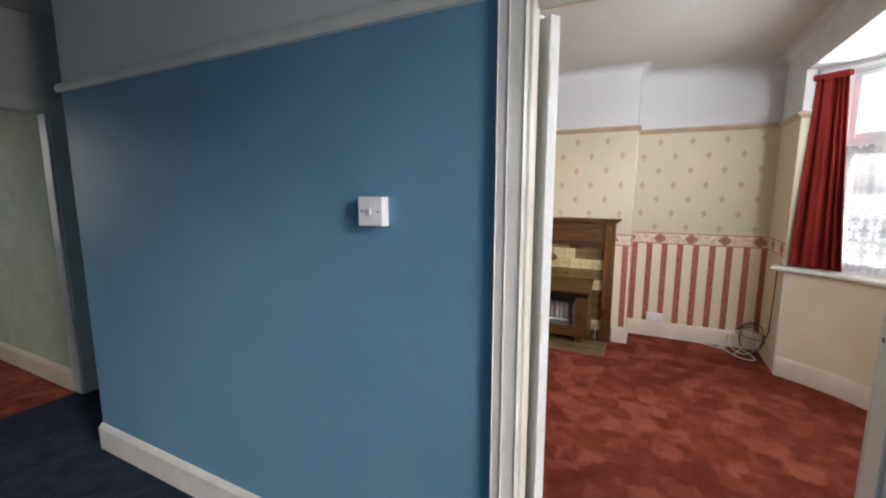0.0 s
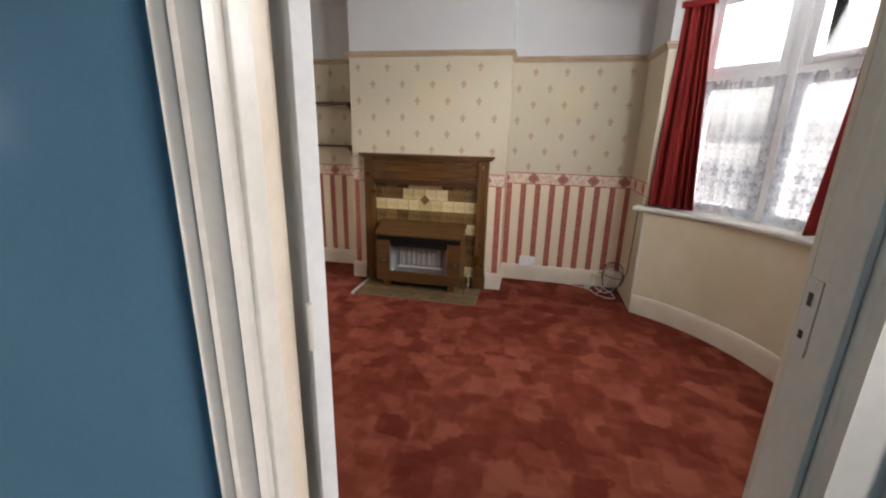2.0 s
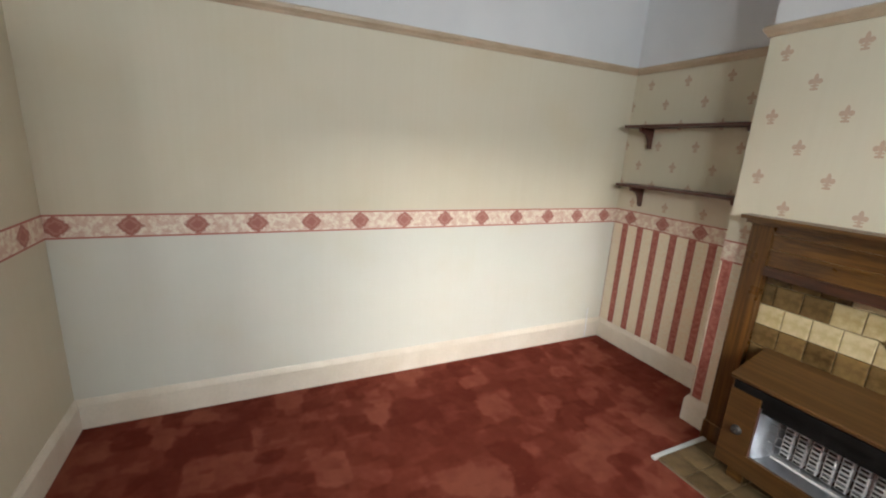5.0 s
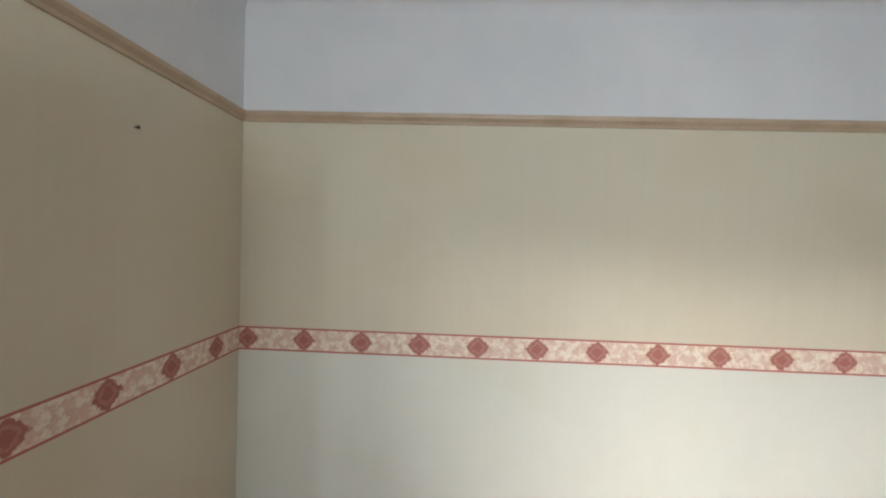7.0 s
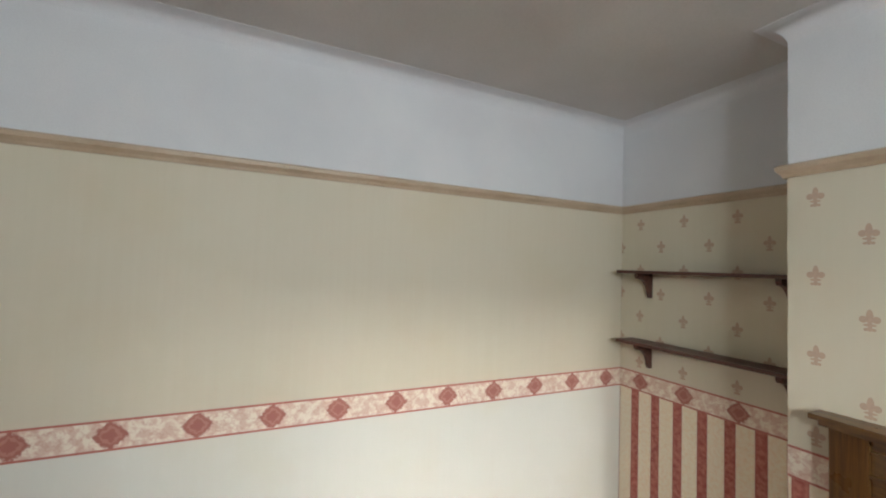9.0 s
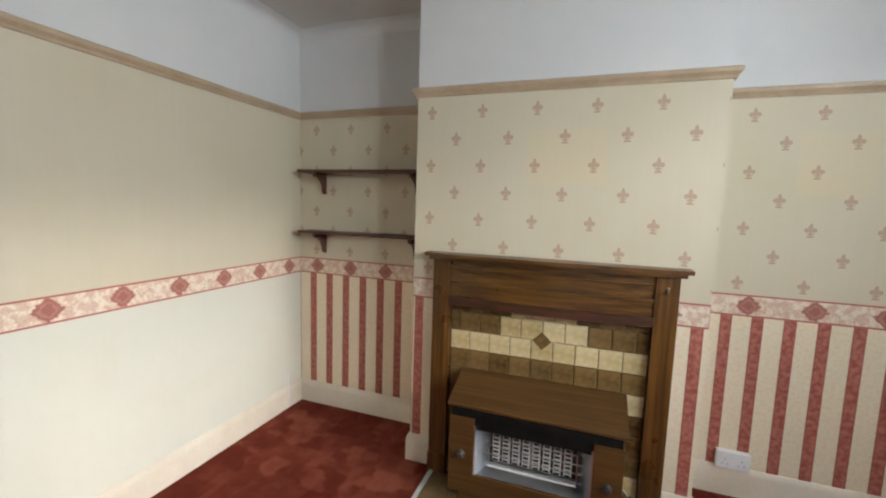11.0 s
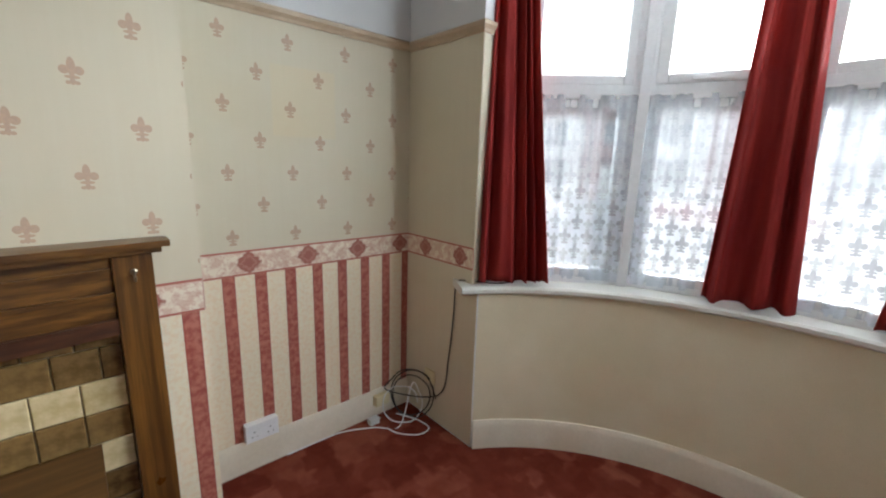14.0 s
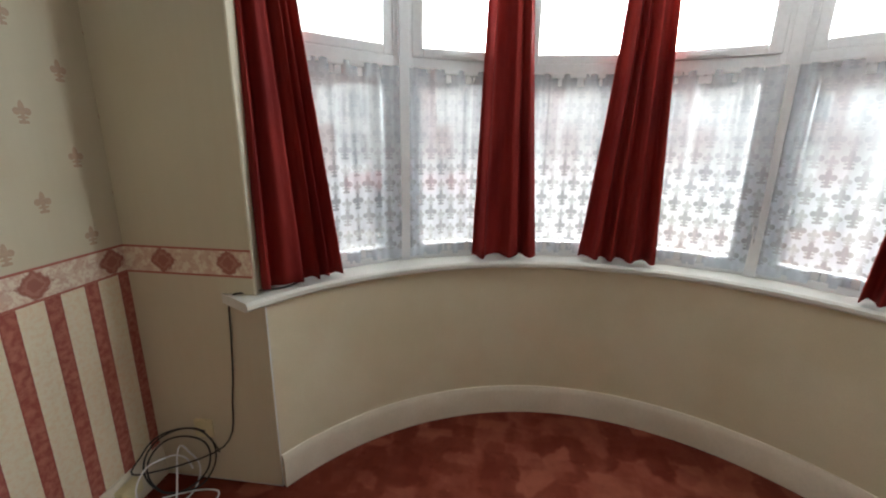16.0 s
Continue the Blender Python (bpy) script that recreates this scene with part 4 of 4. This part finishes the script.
part("fire_box", boxed(-0.262, 0.12, 0.152, 0.262, 0.13, 0.408), fire_back, gf, "browned fire back")
for s in (-1, 1):
    k = bmesh.new()
    prism(k, [(s * 0.262, 0.0), (s * 0.256, 0.0), (s * 0.20, 0.118), (s * 0.206, 0.12)][::s], 0.152, 0.408)
    part("reflector", k, chrome, gf, "bright metal side reflector")
part("reflector", side(bmesh.new(), -0.26, 0.26, [(0.0, 0.154), (0.118, 0.19), (0.118, 0.186), (0.0, 0.15)]), chrome, gf, "bright metal lower reflector")
for i in range(8):
    x = -0.19 + i * 0.0475
    rad = part("radiant", boxed(x, 0.085, 0.205, x + 0.036, 0.116, 0.385, bevel=0.004), ceramic, gf, "pale ceramic radiant")
    for z in range(9):
        part("slot", boxed(x + 0.006, 0.08, 0.212 + z * 0.02, x + 0.030, 0.0845, 0.221 + z * 0.02), dark_iron, rad)
for i in range(5):
    z = 0.215 + i * 0.042
    part("guard_bar", tube(bmesh.new(), [(-0.225, 0.055, z), (0.0, 0.05, z), (0.225, 0.055, z)], 0.0022, 6), chrome, gf)
for x in (-0.2, -0.1, 0.0, 0.1, 0.2):
    part("guard_bar", tube(bmesh.new(), [(x, 0.054, 0.19), (x, 0.054, 0.40)], 0.0022, 6), chrome, gf)
part("lower_rail", tube(bmesh.new(), [(-0.2, 0.05, 0.2), (0.2, 0.05, 0.2)], 0.006, 8), ceramic, gf)
gp = base("gas_pipe", "short chrome gas pipe beside the fire", "pipe", 2.185, -0.50, 0.0165)
part("pipe", tube(bmesh.new(), [(0, 0, 0), (0, 0, 0.06), (0, 0.005, 0.11), (-0.02, 0.04, 0.13), (-0.04, 0.09, 0.13)], 0.006), chrome, gp)
part("valve", turned(bmesh.new(), [(0.012, 0.0), (0.012, 0.02), (0.009, 0.03)], Matrix.Translation((0, 0, 0.04)), 10), chrome, gp)


# ---- alcove shelves ----
def shelf(z, label):
    ob = base("wall_shelf", label, "shelf", 0.09, 0, z, "alcove shelves")
    part("board", boxed(0, -0.145, -0.018, CBX0 - 0.094, -0.004, 0.0, bevel=0.003), shelf_wood, ob)
    for x in (0.11, 0.80):
        k = bmesh.new()
        pr = [(-0.004, -0.018), (-0.004, -0.155), (-0.018, -0.155), (-0.03, -0.135)] + [(-0.03 - 0.09 * (1 - math.cos(a)), -0.13 + 0.085 * math.sin(a)) for a in (radians(q) for q in (15, 35, 55, 75, 90))] + [(-0.128, -0.03), (-0.128, -0.018)]
        side(k, x, x + 0.022, pr)
        part("bracket", k, shelf_wood, ob)


shelf(1.652, "dark wood shelf on curved brackets, empty, upper of two")
shelf(1.252, "dark wood shelf on curved brackets, empty, above the border")


# ---- sockets and cables ----
def double_socket(x, y, z, rz, label):
    ob = base("wall_socket", label, "wall socket", x, y, z)
    ob.rotation_euler = (0, 0, radians(rz))
    part("back_box", boxed(-0.073, -0.03, -0.043, 0.073, 0, 0.043, bevel=0.002), plastic_white, ob)
    part("plate", boxed(-0.0735, -0.037, -0.0435, 0.0735, -0.0301, 0.0435, bevel=0.003), plastic_white, ob)
    for c in (-0.036, 0.036):
        part("rocker", boxed(c - 0.005 + 0.02, -0.041, 0.012, c + 0.005 + 0.02, -0.037, 0.03, bevel=0.001), plastic_white, ob)
        for a, b in ((0, 0.006), (-0.011, -0.018), (0.011, -0.018)):
            part("pin_hole", boxed(c + a - 0.003, -0.0378, b - 0.002, c + a + 0.003, -0.0371, b + 0.002), plastic_black, ob)


double_socket(2.69, -0.003, 0.200, 0, "white double wall socket just above the skirting")
ob = base("telephone_socket", "white telephone socket low on the cream wall", "wall socket", E_ - 0.003, -0.235, 0.265)
part("plate", boxed(-0.012, -0.04, -0.04, 0, 0.04, 0.04, bevel=0.003), plastic_cream, ob)
part("port", boxed(-0.0135, -0.008, -0.02, -0.012, 0.008, -0.004), plastic_black, ob)
ob = base("junction_box", "cream plastic box on the skirting board", "junction box", 3.345, -0.021, 0.105)
part("body", boxed(-0.045, -0.034, -0.03, 0.045, 0, 0.03, bevel=0.004), plastic_cream, ob)
part("lid", boxed(-0.043, -0.038, -0.028, 0.043, -0.0345, 0.028, bevel=0.002), plastic_cream, ob)


def coil(cx, cy, cz, r, turns, tilt, seed, tail):
    rnd = random.Random(seed)
    pts = []
    for k in range(int(turns * 12)):
        a = k / 12 * 2 * math.pi
        rr = r * (1 + 0.14 * math.sin(a * 0.37 + seed) + rnd.uniform(-0.03, 0.03))
        q = Vector((math.cos(a) * rr, rnd.uniform(-0.008, 0.008) + 0.012 * math.sin(a * 0.23), math.sin(a) * rr))
        q = Matrix.Rotation(radians(tilt), 3, "Z") @ Matrix.Rotation(radians(-18), 3, "X") @ q
        pts.append((cx + q.x, cy + q.y, max(cz + q.z, 0.008)))
    return pts + tail


bk = base("black_cable", "loose coil of black aerial cable against the wall", "cable", 3.46, -0.2, 0)
bm = tube(bmesh.new(), [(x - 3.46, y + 0.2, z) for x, y, z in coil(3.455, -0.175, 0.155, 0.125, 2.6, -58, 2, [(3.52, -0.33, 0.20), (3.535, -0.39, 0.45), (3.535, -0.415, 0.70), (3.535, -0.43, 0.86), (3.555, -0.49, 0.885), (3.62, -0.60, 0.888), (3.70, -0.63, 0.887)])], 0.0035)
part("coil", bm, plastic_black, bk, smooth=True)
wk = base("white_cable", "white cable looped on the carpet", "cable", 3.35, -0.12, 0)
bm = tube(bmesh.new(), [(x - 3.35, y + 0.12, z) for x, y, z in coil(3.40, -0.16, 0.115, 0.105, 1.3, -35, 5, [(3.36, -0.20, 0.01), (3.25, -0.12, 0.007), (3.10, -0.045, 0.007), (2.95, -0.032, 0.007), (2.80, -0.03, 0.007)])], 0.0035)
part("cord", bm, plastic_white, wk, smooth=True)
bm = tube(bmesh.new(), [(0.03, -0.02, 0.05), (0.12, -0.10, 0.012), (0.13, -0.19, 0.007), (0.05, -0.20, 0.007), (-0.03, -0.12, 0.007), (-0.06, -0.06, 0.02)], 0.0032)
part("cord", bm, plastic_white, wk, smooth=True)
st = base("cable_stub", "short white cable end rising behind the skirting", "cable", 0.024, -0.16, 0)
part("cord", tube(bmesh.new(), [(0, 0, 0.004), (0.002, 0, 0.1), (-0.008, 0.004, 0.18), (-0.012, 0.012, 0.25)], 0.0035), plastic_white, st, smooth=True)
ad = base("power_adaptor", "grey plug and adaptor lying by the skirting", "adaptor", 3.27, -0.075, 0)
part("body", boxed(-0.03, -0.02, 0, 0.03, 0.02, 0.035, bevel=0.006), grey_plaster, ad)
part("pins", boxed(0.03, -0.008, 0.014, 0.045, 0.008, 0.02), brass, ad)

pn = base("pendant_lamp_holder", "bare white lamp holder hanging from the ceiling", "ceiling light", 1.85, -1.75, CEIL)
part("ceiling_rose", turned(bmesh.new(), [(0.048, 0.0), (0.048, -0.010), (0.03, -0.024), (0.01, -0.028)]), plastic_white, pn)
part("flex", tube(bmesh.new(), [(0, 0, -0.026), (0.002, 0.001, -0.12), (0, 0, -0.215)], 0.003), plastic_white, pn)
part("lamp_holder", turned(bmesh.new(), [(0.006, -0.205), (0.014, -0.215), (0.015, -0.24), (0.020, -0.245), (0.020, -0.262), (0.014, -0.265), (0.013, -0.285)]), plastic_white, pn)
nl = base("wall_nail", "small dark iron nail in the cream papered wall", "nail", 0.629, S + 0.003, 1.80)
part("shank", turned(bmesh.new(), [(0.0025, 0), (0.0025, 0.012), (0.006, 0.012), (0.006, 0.014)], Matrix.Rotation(radians(-90), 4, "X"), 10), dark_iron, nl)

# ---- hall: newel post ----
npst = base("newel_post", "white painted square newel post at the stair foot", "newel post", 1.485, -4.395, -0.004)
part("post", boxed(-0.045, -0.045, 0, 0.045, 0.045, 1.36, bevel=0.006), gloss_white, npst)
part("cap", boxed(-0.058, -0.058, 1.36, 0.058, 0.058, 1.40, bevel=0.012), gloss_white, npst)

# ---- the street ----
GZ = -0.55
tagged(structure("ground", boxed(-300, -300, GZ - 1.0, 600, 300, GZ), paving, ""), "pale paved front garden and far ground", "ground")
tagged(structure("road", boxed(10.5, -120, GZ + 0.003, 17.5, 120, GZ + 0.01), asphalt, ""), "grey asphalt street", "road")
bm = boxed(10.2, -120, GZ + 0.002, 10.48, 120, GZ + 0.12)
box(bm, 17.52, -120, GZ + 0.002, 17.8, 120, GZ + 0.12)
tagged(structure("pavement_kerb", bm, paving, ""), "stone kerbs along the street", "kerb")
bm = boxed(8.2, -16, GZ, 8.42, -3.2, GZ + 0.8)
box(bm, 8.17, -16, GZ + 0.8, 8.45, -3.2, GZ + 0.87)
tagged(link("garden_wall", bm, brick_red, None, "low red brick front garden wall"), category="garden wall")


def house(x, y, wide, body, seed):
    """Semi-detached front: two storeys, a bay with white frames, hipped roof."""
    ob = base("house", "red brick house across the street with white bay windows", "house", x, y, GZ, "houses across the street")
    part("wall", boxed(0, -wide / 2, 0, 7, wide / 2, 5.2), brick_red, ob)
    part("upper_render", boxed(-0.03, -wide / 2 + 0.3, 3.0, 0, wide / 2 - 2.6, 5.1), body, ob)
    bm = bmesh.new()
    h = wide / 2
    v = [bm.verts.new(p) for p in ((-0.4, -h, 5.15), (-0.4, h, 5.15), (7.4, h, 5.15), (7.4, -h, 5.15), (3.5, -h, 6.9), (3.5, h, 6.9))]
    for q in ((0, 1, 5, 4), (2, 3, 4, 5), (1, 2, 5), (3, 0, 4), (3, 2, 1, 0)):
        bm.faces.new([v[i] for i in q])
    bmesh.ops.recalc_face_normals(bm, faces=bm.faces[:])
    roof = part("roof", bm, roof_tile, ob)
    part("ridge", boxed(3.42, -h, 6.86, 3.58, h, 6.95), roof_tile, roof)
    for z0, z1 in ((0.7, 2.5), (3.3, 4.9)):
        c = -wide / 2 + 1.9
        part("bay", prism(bmesh.new(), [(0, c - 1.5), (-0.7, c - 0.9), (-0.7, c + 0.9), (0, c + 1.5)], z0 - 0.6, z1 + 0.25), render_white, ob)
        for k in range(3):
            y0 = c - 0.85 + k * 0.58
            w = part("window", boxed(-0.76, y0, z0, -0.70, y0 + 0.54, z1, bevel=0.0), render_white, ob)
            part("pane", boxed(-0.775, y0 + 0.06, z0 + 0.06, -0.762, y0 + 0.48, z1 - 0.5), window_dark, w)
            part("pane", boxed(-0.775, y0 + 0.06, z1 - 0.42, -0.762, y0 + 0.48, z1 - 0.06), window_dark, w)
    c = wide / 2 - 1.2
    part("door", boxed(-0.06, c - 0.5, 0.0, 0, c + 0.5, 2.2), render_white if seed % 2 else brick_red, ob)
    w = part("window", boxed(-0.06, c - 0.5, 3.4, 0, c + 0.5, 4.8), render_white, ob)
    part("pane", boxed(-0.075, c - 0.42, 3.5, -0.062, c + 0.42, 4.7), window_dark, w)
    part("porch_roof", prism(bmesh.new(), [(0, c - 0.8), (-0.8, c - 0.8), (-0.8, c + 0.8), (0, c + 0.8)], 2.4, 2.55), roof_tile, ob)


for i in range(15):
    house(27.0, 30 - i * 7.2, 6.9, render_white, i)


def car(x, y, paint, label):
    ob = base("car", label, "car", x, y, GZ + 0.01, "parked cars")
    bm = side(bmesh.new(), -0.85, 0.85, [(-2.1, 0.35), (2.05, 0.35), (2.1, 0.75), (1.9, 0.9), (1.0, 0.98), (-1.7, 1.0), (-2.1, 0.85)])
    bmesh.ops.bevel(bm, geom=bm.edges[:], offset=0.06, segments=2, affect="EDGES")
    part("body", bm, paint, ob, smooth=True)
    bm = side(bmesh.new(), -0.72, 0.72, [(-1.7, 0.98), (1.0, 0.96), (0.35, 1.45), (-1.3, 1.47)])
    bmesh.ops.bevel(bm, geom=bm.edges[:], offset=0.05, segments=2, affect="EDGES")
    part("cabin_glass", bm, window_dark, ob, smooth=True)
    part("roof", boxed(-0.66, -1.28, 1.455, 0.66, 0.33, 1.485, bevel=0.01), paint, ob)
    for wx in (-0.78, 0.78):
        for wy in (-1.3, 1.3):
            m = Matrix.Translation((wx - 0.09, wy, 0.32)) @ Matrix.Rotation(radians(90), 4, "Y")
            w = part("wheel", turned(bmesh.new(), [(0.30, 0), (0.32, 0.02), (0.32, 0.16), (0.30, 0.18)], m), plastic_black, ob)
            part("rim", turned(bmesh.new(), [(0.19, -0.004), (0.19, 0.184)], m), chrome, w)


car(16.4, 1.5, car_red, "red hatchback parked at the far kerb")
car(16.4, -7.5, car_silver, "silver hatchback parked at the far kerb")
car(11.7, 6.5, car_silver, "silver car parked at the near kerb")


def hedge(x, y0, y1, h, seed):
    rnd = random.Random(seed)
    vs, fs = [], []
    for k in range(5200):
        p = Vector((x + rnd.gauss(0, 0.22), rnd.uniform(y0, y1), GZ + abs(rnd.gauss(h * 0.55, h * 0.3)) * 0.95))
        d = Vector((rnd.gauss(0, 1), rnd.gauss(0, 1), rnd.gauss(0, 1))).normalized()
        s = d.orthogonal().normalized() * 0.035
        b = len(vs)
        vs += [p - s, p + d * 0.05, p + s, p - d * 0.05]
        fs.append((b, b + 1, b + 2, b + 3))
    me = bpy.data.meshes.new("hedge")
    me.from_pydata(vs, [], fs)
    me.materials.append(hedge_leaf)
    tagged(new("hedge", me), "clipped green garden hedge behind the wall", "hedge", kind="stuff")


hedge(8.9, -9.0, -3.2, 1.1, 3)
